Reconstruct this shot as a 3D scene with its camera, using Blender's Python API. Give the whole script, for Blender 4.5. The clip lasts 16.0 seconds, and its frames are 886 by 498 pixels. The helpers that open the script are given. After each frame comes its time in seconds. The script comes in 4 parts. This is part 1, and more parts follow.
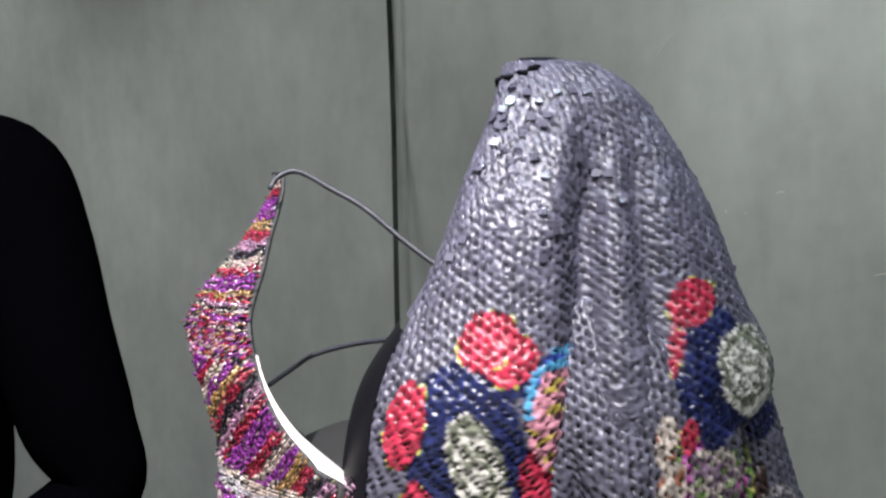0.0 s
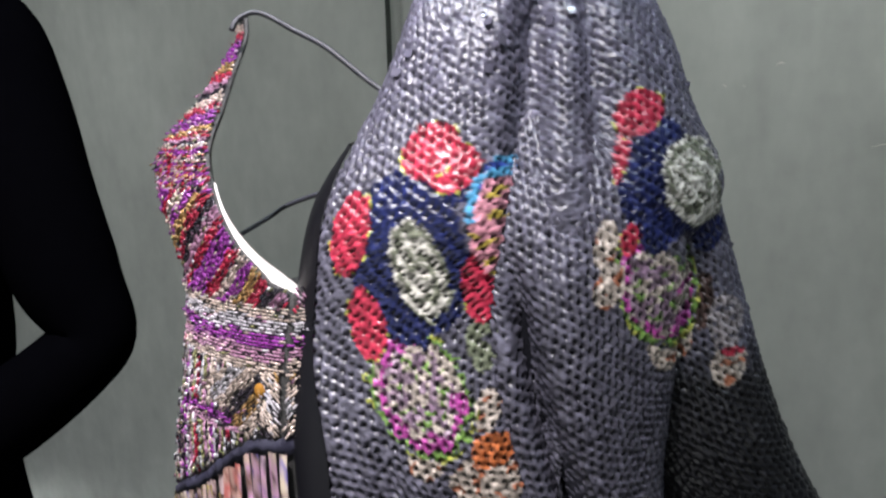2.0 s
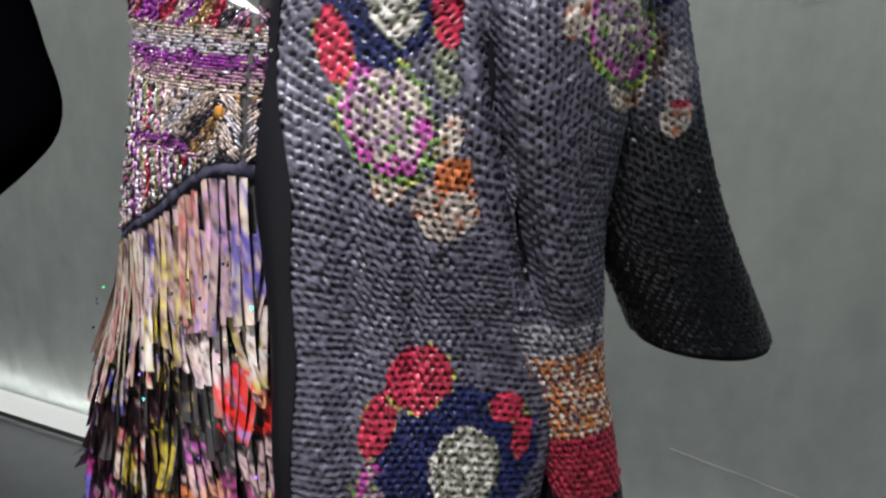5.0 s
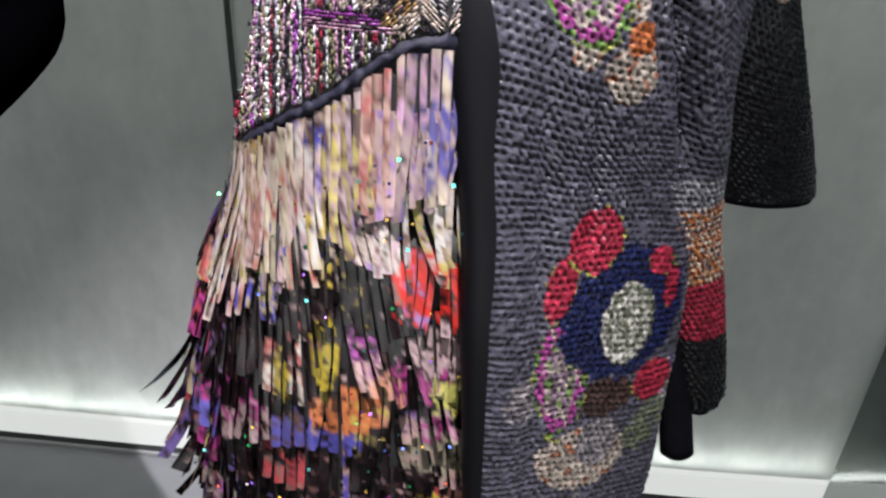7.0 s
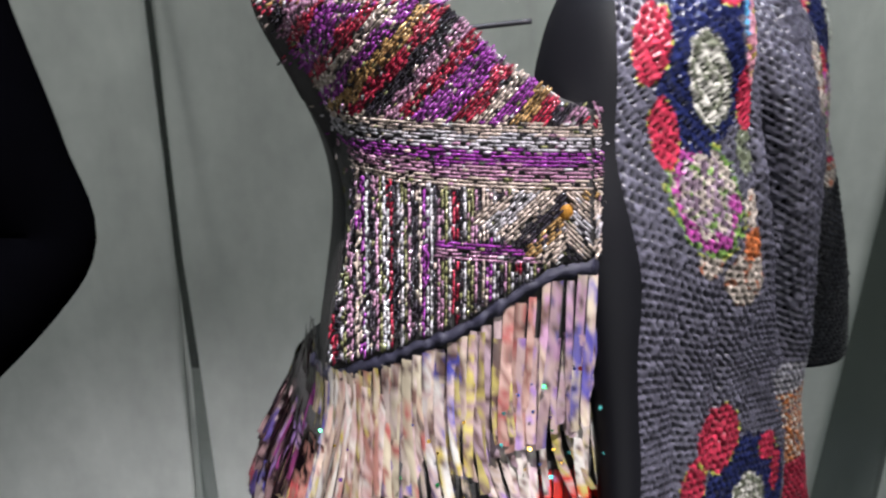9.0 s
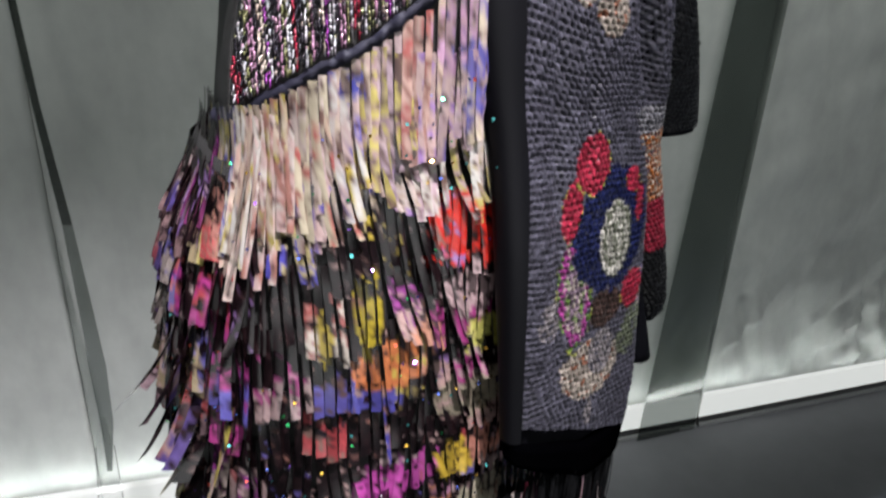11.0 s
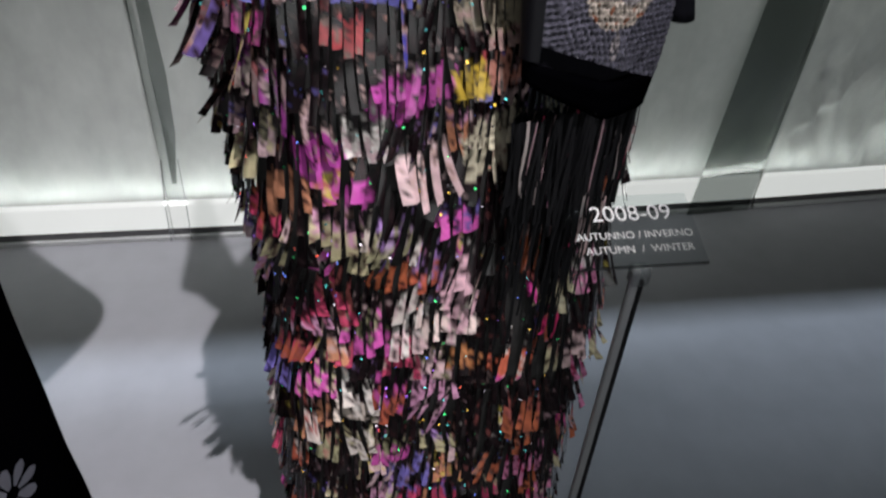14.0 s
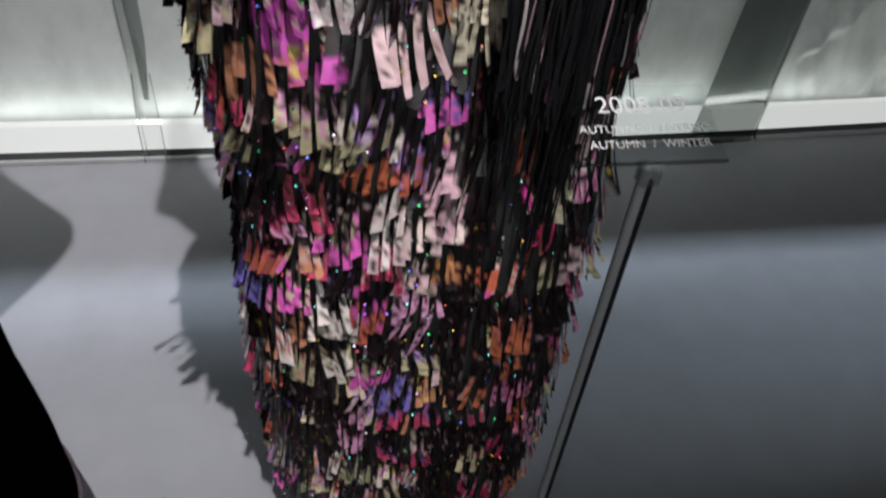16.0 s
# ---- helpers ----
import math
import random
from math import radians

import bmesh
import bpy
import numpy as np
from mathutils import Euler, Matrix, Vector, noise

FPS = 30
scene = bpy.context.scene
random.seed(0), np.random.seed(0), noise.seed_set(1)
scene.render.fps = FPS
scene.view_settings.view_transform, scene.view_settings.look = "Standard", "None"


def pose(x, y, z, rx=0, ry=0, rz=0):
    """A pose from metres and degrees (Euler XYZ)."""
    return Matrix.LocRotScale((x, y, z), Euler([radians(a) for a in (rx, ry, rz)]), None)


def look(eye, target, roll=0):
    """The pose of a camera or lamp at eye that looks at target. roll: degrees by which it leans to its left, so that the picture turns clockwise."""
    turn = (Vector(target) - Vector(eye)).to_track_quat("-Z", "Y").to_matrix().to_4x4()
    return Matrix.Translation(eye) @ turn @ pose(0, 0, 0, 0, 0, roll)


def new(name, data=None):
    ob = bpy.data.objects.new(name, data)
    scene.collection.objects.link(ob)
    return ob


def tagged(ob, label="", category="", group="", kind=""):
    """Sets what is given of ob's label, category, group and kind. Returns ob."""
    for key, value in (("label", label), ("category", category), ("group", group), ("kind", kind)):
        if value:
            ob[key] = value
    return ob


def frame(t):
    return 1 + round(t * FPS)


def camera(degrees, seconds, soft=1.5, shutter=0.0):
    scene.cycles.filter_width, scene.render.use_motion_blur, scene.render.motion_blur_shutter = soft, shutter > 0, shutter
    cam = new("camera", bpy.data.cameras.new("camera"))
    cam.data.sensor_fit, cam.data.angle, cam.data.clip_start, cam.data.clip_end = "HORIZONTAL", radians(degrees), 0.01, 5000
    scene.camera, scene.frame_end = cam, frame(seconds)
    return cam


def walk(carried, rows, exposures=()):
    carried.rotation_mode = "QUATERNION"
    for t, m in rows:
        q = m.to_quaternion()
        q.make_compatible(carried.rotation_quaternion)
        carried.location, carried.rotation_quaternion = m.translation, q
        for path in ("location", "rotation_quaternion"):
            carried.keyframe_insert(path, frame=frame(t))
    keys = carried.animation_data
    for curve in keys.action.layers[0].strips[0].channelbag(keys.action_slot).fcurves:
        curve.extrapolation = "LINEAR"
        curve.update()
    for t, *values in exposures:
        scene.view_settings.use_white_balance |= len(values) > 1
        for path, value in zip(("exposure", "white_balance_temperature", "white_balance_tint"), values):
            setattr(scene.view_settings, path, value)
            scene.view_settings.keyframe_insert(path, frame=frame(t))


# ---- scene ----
cam = camera(61.7, 16.0, soft=2.4, shutter=0.4)
PATH = [
    (0, (0.006, 0.001, 1.52), (0.008, 1.99, 1.302), -1.6),
    (0.5, (0.034, -0.004, 1.501), (-0.062, 1.977, 1.247), -2.3),
    (1, (0.041, -0.007, 1.487), (-0.082, 1.965, 1.18), -2.6),
    (1.5, (0.048, -0.01, 1.47), (-0.044, 1.953, 1.1), -2.6),
    (2, (0.047, -0.012, 1.459), (-0.012, 1.939, 1.024), -2.7),
    (2.5, (0.045, -0.019, 1.446), (0.02, 1.919, 0.95), -2.6),
    (3, (0.043, -0.025, 1.434), (0.046, 1.901, 0.896), -2.4),
    (3.2, (0.044, -0.023, 1.426), (0.058, 1.896, 0.865), -2.4),
    (5.3, (-0.003, -0.045, 1.361), (0.205, 1.8, 0.618), 2.6),
    (5.5, (-0.033, -0.042, 1.354), (0.219, 1.787, 0.587), 2.5),
    (6, (-0.096, -0.043, 1.345), (0.307, 1.724, 0.498), 2.4),
    (6.5, (-0.161, -0.036, 1.338), (0.392, 1.681, 0.474), 2.4),
    (7, (-0.225, -0.018, 1.331), (0.454, 1.656, 0.473), 2.6),
    (7.5, (-0.261, -0.005, 1.351), (0.493, 1.656, 0.532), 2.9),
    (8, (-0.263, 0.027, 1.385), (0.488, 1.734, 0.664), 2.2),
    (8.2, (-0.282, 0.061, 1.388), (0.483, 1.791, 0.741), 1.8),
    (10.3, (-0.378, 0.101, 1.325), (0.983, 1.429, 0.706), 1.2),
    (10.5, (-0.384, 0.079, 1.308), (0.934, 1.421, 0.628), 1.6),
    (11, (-0.405, 0.046, 1.286), (0.846, 1.388, 0.489), 2.2),
    (11.5, (-0.411, 0.019, 1.267), (0.769, 1.378, 0.395), 2.0),
    (12, (-0.417, -0.004, 1.25), (0.713, 1.357, 0.318), 2.1),
    (12.5, (-0.419, -0.025, 1.236), (0.676, 1.322, 0.243), 2.7),
    (13, (-0.416, -0.03, 1.211), (0.622, 1.305, 0.142), 2.8),
    (13.5, (-0.416, -0.034, 1.183), (0.577, 1.25, 0.014), 3.5),
    (14, (-0.415, -0.041, 1.157), (0.545, 1.202, -0.082), 4.1),
    (14.5, (-0.42, -0.059, 1.132), (0.512, 1.145, -0.165), 5.1),
    (15, (-0.426, -0.073, 1.11), (0.482, 1.097, -0.234), 5.7),
    (15.5, (-0.425, -0.079, 1.088), (0.485, 1.063, -0.279), 6.2),
    (16, (-0.387, -0.019, 1.079), (0.543, 1.125, -0.273), 5.8),
]
walk(cam, [(t, look(eye, target, roll)) for t, eye, target, roll in PATH], exposures=((0, 0.05), (3, 0.0), (7, 0.06), (10.3, 0.12), (11.2, 0.02), (13.5, -0.10), (16, -0.14)))

# the figure and the wall share one frame: u along the wall, v towards the wall, z up
FIG = pose(0, 0.52, 0, 0, 0, -26.28)


def fig(u, v, z):
    return FIG @ Vector((u, v, z))


# ---- world and light ----
world = bpy.data.worlds.new("dim_gallery")
scene.world = world
world.use_nodes = True
world.node_tree.nodes["Background"].inputs[0].default_value = (0.8, 0.87, 1.0, 1)
world.node_tree.nodes["Background"].inputs[1].default_value = 0.03


def lamp(name, kind, energy, colour, matrix, **settings):
    data = bpy.data.lights.new(name, kind)
    data.energy, data.color = energy, colour
    for key, value in settings.items():
        if key == "size":
            data.shape, data.size, data.size_y = "RECTANGLE", value[0], value[1]
        elif key == "radius":
            data.shadow_soft_size = value
        elif key == "cone":
            data.spot_size, data.spot_blend = radians(value[0]), value[1]
    ob = new(name, data)
    ob.matrix_world = matrix
    return ob


KEY_AT = fig(0.115, -0.89, 3.1)
lamp("key_spot", "SPOT", 600, (0.99, 0.95, 0.98), look(KEY_AT, fig(-0.48, 0.44, 0.0)), radius=0.014, cone=(30, 0.9))
# unseen lamp above a made-up ceiling slot, for the bluish floor band
lamp("floor_band_lamp", "AREA", 165, (0.76, 0.88, 1.0), FIG @ pose(0.4, -0.3, 3.6), size=(4.0, 0.012))
# unseen fill from the front, added to brighten figures and wall
lamp("front_fill", "AREA", 32, (0.97, 1.0, 1.0), FIG @ pose(0.0, -3.1, 0.75, 90, 0, 0), size=(4.6, 0.9))
# unseen spots added overhead, each tuned to even out the wall's brightness
for u in (-1.75, -0.95, -0.15, 0.5, 1.35, 2.25):
    lamp("wall_fill", "SPOT", 92 if u == -0.95 else 112 if u == 0.5 else 88 if u > 1 else 76, (0.97, 1.0, 0.96), look(fig(u, -0.15, 3.1), fig(u, 0.857, 1.12 if u == -0.95 else 1.45 if u == 0.5 else 1.8 if u > 1 else 1.5 if u < -1 else 1.75)), radius=0.22, cone=(44, 0.85))
# area lamp added for the light that rises from the foot of the wall
lamp("strip_light", "AREA", 4.8, (0.95, 1.0, 0.97), FIG @ pose(0.6, 0.82, 0.118, 165, 0, 0), size=(5.4, 0.02))

# ---- materials ----


def material(name, colour, rough=0.5, metal=0.0, spec=0.5, grain=0.0, scale=40.0, bump=0.0, tint=False, island=0.0, coat=0.0, sheen=0.0):
    """Principled surface with two scales of noise; tint: colour from the mesh's own print."""
    m = bpy.data.materials.new(name)
    m.use_nodes = True
    nt = m.node_tree
    n, l = nt.nodes, nt.links
    p = n["Principled BSDF"]
    p.inputs["Roughness"].default_value = rough
    p.inputs["Metallic"].default_value = metal
    p.inputs["Specular IOR Level"].default_value = spec
    p.inputs["Coat Weight"].default_value = coat
    p.inputs["Sheen Weight"].default_value = sheen
    if tint:
        src = n.new("ShaderNodeAttribute")
        src.attribute_name = "tint"
        out = src.outputs["Color"]
    else:
        src = n.new("ShaderNodeRGB")
        src.outputs[0].default_value = (*colour, 1)
        out = src.outputs[0]
    coords = n.new("ShaderNodeTexCoord")
    if grain:
        fine, broad = n.new("ShaderNodeTexNoise"), n.new("ShaderNodeTexNoise")
        fine.inputs["Scale"].default_value, broad.inputs["Scale"].default_value = scale, scale / 14
        fine.inputs["Detail"].default_value = 6
        l.new(coords.outputs["Object"], fine.inputs["Vector"])
        l.new(coords.outputs["Object"], broad.inputs["Vector"])
        add = n.new("ShaderNodeMath")
        add.operation = "ADD"
        l.new(fine.outputs["Fac"], add.inputs[0])
        l.new(broad.outputs["Fac"], add.inputs[1])
        rng = n.new("ShaderNodeMapRange")
        rng.inputs["From Min"].default_value, rng.inputs["From Max"].default_value = 0.6, 1.4
        rng.inputs["To Min"].default_value, rng.inputs["To Max"].default_value = 1 - grain, 1 + grain
        l.new(add.outputs[0], rng.inputs["Value"])
        mul = n.new("ShaderNodeVectorMath")
        mul.operation = "SCALE"
        l.new(out, mul.inputs[0])
        l.new(rng.outputs[0], mul.inputs["Scale"])
        out = mul.outputs[0]
    if island:
        geo = n.new("ShaderNodeNewGeometry")
        info = n.new("ShaderNodeObjectInfo")
        both = n.new("ShaderNodeMath")
        both.operation = "ADD"
        l.new(geo.outputs["Random Per Island"], both.inputs[0])
        l.new(info.outputs["Random"], both.inputs[1])
        frac = n.new("ShaderNodeMath")
        frac.operation = "FRACT"
        l.new(both.outputs[0], frac.inputs[0])
        rng = n.new("ShaderNodeMapRange")
        rng.inputs["To Min"].default_value, rng.inputs["To Max"].default_value = 1 - island, 1 + island
        l.new(frac.outputs[0], rng.inputs["Value"])
        mul = n.new("ShaderNodeVectorMath")
        mul.operation = "SCALE"
        l.new(out, mul.inputs[0])
        l.new(rng.outputs[0], mul.inputs["Scale"])
        out = mul.outputs[0]
    l.new(out, p.inputs["Base Color"])
    if bump:
        tex = n.new("ShaderNodeTexNoise")
        tex.inputs["Scale"].default_value, tex.inputs["Detail"].default_value = scale * 2, 5
        l.new(coords.outputs["Object"], tex.inputs["Vector"])
        b = n.new("ShaderNodeBump")
        b.inputs["Strength"].default_value, b.inputs["Distance"].default_value = bump, 0.002
        l.new(tex.outputs["Fac"], b.inputs["Height"])
        l.new(b.outputs["Normal"], p.inputs["Normal"])
    return m


def acrylic(name, colour=(0.95, 0.97, 0.97), rough=0.03, mix=0.1):
    """Clear sheet: mostly see-through, with a glossy coat."""
    m = bpy.data.materials.new(name)
    m.use_nodes = True
    nt = m.node_tree
    nt.nodes.remove(nt.nodes["Principled BSDF"])
    out = nt.nodes["Material Output"]
    a, b, x = nt.nodes.new("ShaderNodeBsdfTransparent"), nt.nodes.new("ShaderNodeBsdfGlossy"), nt.nodes.new("ShaderNodeMixShader")
    a.inputs[0].default_value = (*colour, 1)
    b.inputs["Roughness"].default_value = rough
    x.inputs[0].default_value = mix
    nt.links.new(a.outputs[0], x.inputs[1])
    nt.links.new(b.outputs[0], x.inputs[2])
    nt.links.new(x.outputs[0], out.inputs[0])
    return m


def glowing(name, colour, strength):
    m = bpy.data.materials.new(name)
    m.use_nodes = True
    p = m.node_tree.nodes["Principled BSDF"]
    p.inputs["Base Color"].default_value = (0.3, 0.3, 0.3, 1)
    p.inputs["Emission Color"].default_value = (*colour, 1)
    p.inputs["Emission Strength"].default_value = strength
    return m




def wall_cloth():
    """Painted cloth: tall faint streaks, broad blotches and a fine weave."""
    m = material("grey_green_wall_cloth", (0.36, 0.378, 0.362), 0.72, grain=0.07, scale=30, bump=0.12)
    n, l = m.node_tree.nodes, m.node_tree.links
    p = n["Principled BSDF"]
    base = p.inputs["Base Color"].links[0].from_socket
    coords = n.new("ShaderNodeTexCoord")
    for size, amount in (((14, 14, 3.0), 0.05), ((4.0, 4.0, 2.5), 0.09), ((13, 13, 8), 0.06), ((50, 50, 20), 0.03)):
        mapping, tex, rng = n.new("ShaderNodeMapping"), n.new("ShaderNodeTexNoise"), n.new("ShaderNodeMapRange")
        mapping.inputs["Scale"].default_value = size
        tex.inputs["Scale"].default_value, tex.inputs["Detail"].default_value = 1.0, 4
        rng.inputs["From Min"].default_value, rng.inputs["From Max"].default_value = 0.3, 0.7
        rng.inputs["To Min"].default_value, rng.inputs["To Max"].default_value = 1 - amount, 1 + amount
        l.new(coords.outputs["Object"], mapping.inputs["Vector"])
        l.new(mapping.outputs[0], tex.inputs["Vector"])
        l.new(tex.outputs["Fac"], rng.inputs["Value"])
        mul = n.new("ShaderNodeVectorMath")
        mul.operation = "SCALE"
        l.new(base, mul.inputs[0])
        l.new(rng.outputs[0], mul.inputs["Scale"])
        base = mul.outputs[0]
    l.new(base, p.inputs["Base Color"])
    return m


WALL = wall_cloth()
FLAT_SEQUIN = material("flat_sequin", (0, 0, 0), 0.16, spec=0.7, tint=True)
FLOOR = material("grey_floor_paint", (0.218, 0.22, 0.24), 0.62, spec=0.15, grain=0.08, scale=14, bump=0.05)
CEILING = material("dark_ceiling", (0.06, 0.06, 0.06), 0.8)
ROOM = material("dark_gallery_wall", (0.08, 0.08, 0.085), 0.8)
SKIRTING = material("dark_metal_skirting", (0.05, 0.05, 0.052), 0.4, grain=0.1)
# emission that imitates brightly lit cloth
GLOW = glowing("lit_cloth_glow", (0.97, 1.0, 0.97), 0.60)
SMOKE = acrylic("smoky_acrylic", (0.63, 0.65, 0.64), 0.25, 0.05)
DARK_FILM = acrylic("dark_film", (0.36, 0.38, 0.37), 0.3, 0.05)
LEDGE = material("pale_metal_edge", (0.30, 0.31, 0.31), 0.45, grain=0.1)
CLEAR = acrylic("clear_acrylic", (0.93, 0.95, 0.95), 0.03, 0.04)
FAINT = acrylic("faint_acrylic", (0.985, 0.985, 0.985), 0.05, 0.03)
EDGE = acrylic("acrylic_edge", (0.6, 0.62, 0.62), 0.15, 0.30)
FROST = material("frosted_acrylic", (0.20, 0.205, 0.215), 0.3, grain=0.15, scale=40)
POST = acrylic("grey_acrylic", (0.88, 0.90, 0.91), 0.15, 0.22)
INK = material("white_ink", (0.85, 0.85, 0.85), 0.5)
VELVET = material("black_velvet", (0.0006, 0.0006, 0.0009), 0.95, spec=0.0, grain=0.2, scale=60)
KNIT = material("black_knit", (0.005, 0.005, 0.007), 0.85, spec=0.05, grain=0.2, scale=90, bump=0.4)
SATIN = material("black_satin", (0.004, 0.004, 0.0055), 0.5, spec=0.16, grain=0.15, scale=30, bump=0.1)
SEQUIN = material("dark_sequin", (0, 0, 0), 0.34, spec=0.30, tint=True)
BEAD = material("glass_bead", (0, 0, 0), 0.16, spec=0.9, metal=0.25, tint=True, island=0.35)
STRIP = material("printed_film_strip", (0, 0, 0), 0.24, spec=0.40, tint=True, island=0.16)
THREAD = material("black_thread", (0, 0, 0), 0.6, spec=0.12, tint=True)
GLITTER = material("holographic_sequin", (0, 0, 0), 0.24, metal=1.0, tint=True)
MESH_NET = material("black_net", (0.015, 0.014, 0.014), 0.7, grain=0.3, scale=200, bump=0.5)
LINING = material("white_lining", (0.64, 0.60, 0.57), 0.7, grain=0.05, scale=80)
CORD = material("grey_cord", (0.014, 0.014, 0.020), 0.6, grain=0.2, scale=200)
SHOE = material("silver_leather", (0.62, 0.6, 0.58), 0.35, grain=0.1, scale=60)
LACE = material("mauve_lace", (0.060, 0.044, 0.056), 0.8, grain=0.95, scale=110, bump=0.8)
PETAL = material("pale_petal_print", (0.09, 0.092, 0.115), 0.8, grain=0.2, scale=80)

# ---- helpers for meshes ----


def mesh_of(name, verts, faces, mat, tints=None, smooth=True):
    me = bpy.data.meshes.new(name)
    me.from_pydata(verts if isinstance(verts, np.ndarray) else [tuple(v) for v in verts], [], faces)
    me.materials.append(mat)
    if tints is not None:
        layer = me.color_attributes.new("tint", "FLOAT_COLOR", "POINT")
        layer.data.foreach_set("color", np.concatenate([np.asarray(tints, dtype=np.float32), np.ones((len(tints), 1), np.float32)], axis=1).ravel())
    if smooth:
        me.polygons.foreach_set("use_smooth", [True] * len(me.polygons))
    me.update()
    return me


def part(name, me, parent=None, label=""):
    ob = new(name, me)
    if parent is not None:
        ob.parent = parent
    if label:
        tagged(ob, label=label)
    return ob


def thing(name, label, category, matrix=None, group="", kind=""):
    ob = new(name)
    ob.empty_display_size = 0.05
    if matrix is not None:
        ob.matrix_world = matrix
    return tagged(ob, label, category, group, kind)


def box_mesh(name, mat, lo, hi, bevel=0.0):
    bm = bmesh.new()
    bmesh.ops.create_cube(bm, size=1)
    for v in bm.verts:
        v.co = Vector([(lo[i] + hi[i]) / 2 + v.co[i] * (hi[i] - lo[i]) for i in range(3)])
    if bevel:
        bmesh.ops.bevel(bm, geom=bm.edges[:], offset=bevel, segments=2, affect="EDGES")
    me = bpy.data.meshes.new(name)
    bm.to_mesh(me)
    bm.free()
    me.materials.append(mat)
    return me


def setting(name, me, label, category, matrix=None):
    ob = new(name, me)
    if matrix is not None:
        ob.matrix_world = matrix
    return tagged(ob, label, category, kind="structure")


def curve_at(keys, x):
    """Smooth interpolation through rows (x, values...), x falling or rising."""
    rows = sorted(keys)
    xs = [r[0] for r in rows]
    x = min(max(x, xs[0]), xs[-1])
    i = min(max(int(np.searchsorted(xs, x, "right")) - 1, 0), len(rows) - 2)
    p0, p1, p2, p3 = rows[max(i - 1, 0)], rows[i], rows[i + 1], rows[min(i + 2, len(rows) - 1)]
    h = p2[0] - p1[0]
    s = (x - p1[0]) / h
    out = []
    for k in range(1, len(p1)):
        m1 = (p2[k] - p0[k]) / max(p2[0] - p0[0], 1e-6) * h
        m2 = (p3[k] - p1[k]) / max(p3[0] - p1[0], 1e-6) * h
        out.append((2 * s**3 - 3 * s**2 + 1) * p1[k] + (s**3 - 2 * s**2 + s) * m1 + (3 * s**2 - 2 * s**3) * p2[k] + (s**3 - s**2) * m2)
    return out


class Loft:
    """A body of elliptic sections: rows (z, u, v, turn, half length, half depth). The angle 90 faces the viewer, 180 the left."""

    def __init__(self, keys, power=2.0, ripple=0.0, seed=0.0, folds=()):
        self.keys, self.power, self.ripple, self.seed, self.folds = keys, power, ripple, seed, folds

    def at(self, angle, z, out=0.0):
        u, v, turn, a, b, *more = curve_at(self.keys, z)
        t, f = radians(angle), radians(turn)
        c, s, e = math.cos(t), math.sin(t), more[0] if more else self.power
        r = (abs(c / a) ** e + abs(s / b) ** e) ** (-1 / e)
        x, y = r * c, r * s
        p = Vector((u + x * math.cos(f) + y * math.sin(f), v + x * math.sin(f) - y * math.cos(f), z))
        nx, ny = math.copysign(abs(x / a) ** (e - 1) / a, x), math.copysign(abs(y / b) ** (e - 1) / b, y)
        n = Vector((math.cos(f) * nx + math.sin(f) * ny, math.sin(f) * nx - math.cos(f) * ny, 0)).normalized()
        for z0, u0, z1, u1, depth, wide in self.folds:
            if z0 < z < z1 and s > 0:
                f = (z - z0) / (z1 - z0)
                x = (p.x - u0 - (u1 - u0) * f) / wide
                out += depth * math.exp(-x * x) * min(1.0, 5 * f, 5 * (1 - f))
        if self.ripple:
            out += self.ripple * noise.noise(Vector((p.x * 22 + self.seed, p.y * 22, z * 6)))
        return p + n * out

    def axes(self, angle, z):
        p = self.at(angle, z)
        du = self.at(angle - 2, z) - self.at(angle + 2, z)
        dz = self.at(angle, z + 0.004) - self.at(angle, z - 0.004)
        n = du.cross(dz).normalized()
        return p, du.normalized(), dz.normalized(), n

    def tube(self, name, mat, z0, z1, rings, around=56, hollow=True, out=0.0, lo=0, hi=360, rise=0.0):
        verts, faces = [], []
        closed = hi - lo >= 360
        m = around if closed else around + 1
        zs = [z0 + (z1 - z0) * i / rings for i in range(rings + 1)]
        for z in zs:
            verts += [self.at(lo + (hi - lo) * j / around, z, out) for j in range(m)]
        if rise:
            for p in verts:
                p.z += rise * max(0.0, 0.11 - p.x) * max(0.0, 1 - (p.z - z0) / 0.10)
        r = rings
        if hollow and closed:
            verts += [self.at(360 * j / around, zs[0], out - 0.004) for j in range(m)]
            verts += [self.at(360 * j / around, zs[0] + 0.04, out - 0.005) for j in range(m)]
        for i in range(r):
            for j in range(m if closed else around):
                k = (j + 1) % m
                faces.append((i * m + j, i * m + k, (i + 1) * m + k, (i + 1) * m + j))
        if closed:
            faces.append(tuple(r * m + j for j in range(m)))
            if hollow:
                a, b = (r + 1) * m, (r + 2) * m
                for j in range(m):
                    k = (j + 1) % m
                    faces.append((j, a + j, a + k, k))
                    faces.append((a + j, b + j, b + k, a + k))
                faces.append(tuple(b + j for j in range(m)))
            else:
                faces.append(tuple(m - 1 - j for j in range(m)))
        return mesh_of(name, verts, faces, mat)


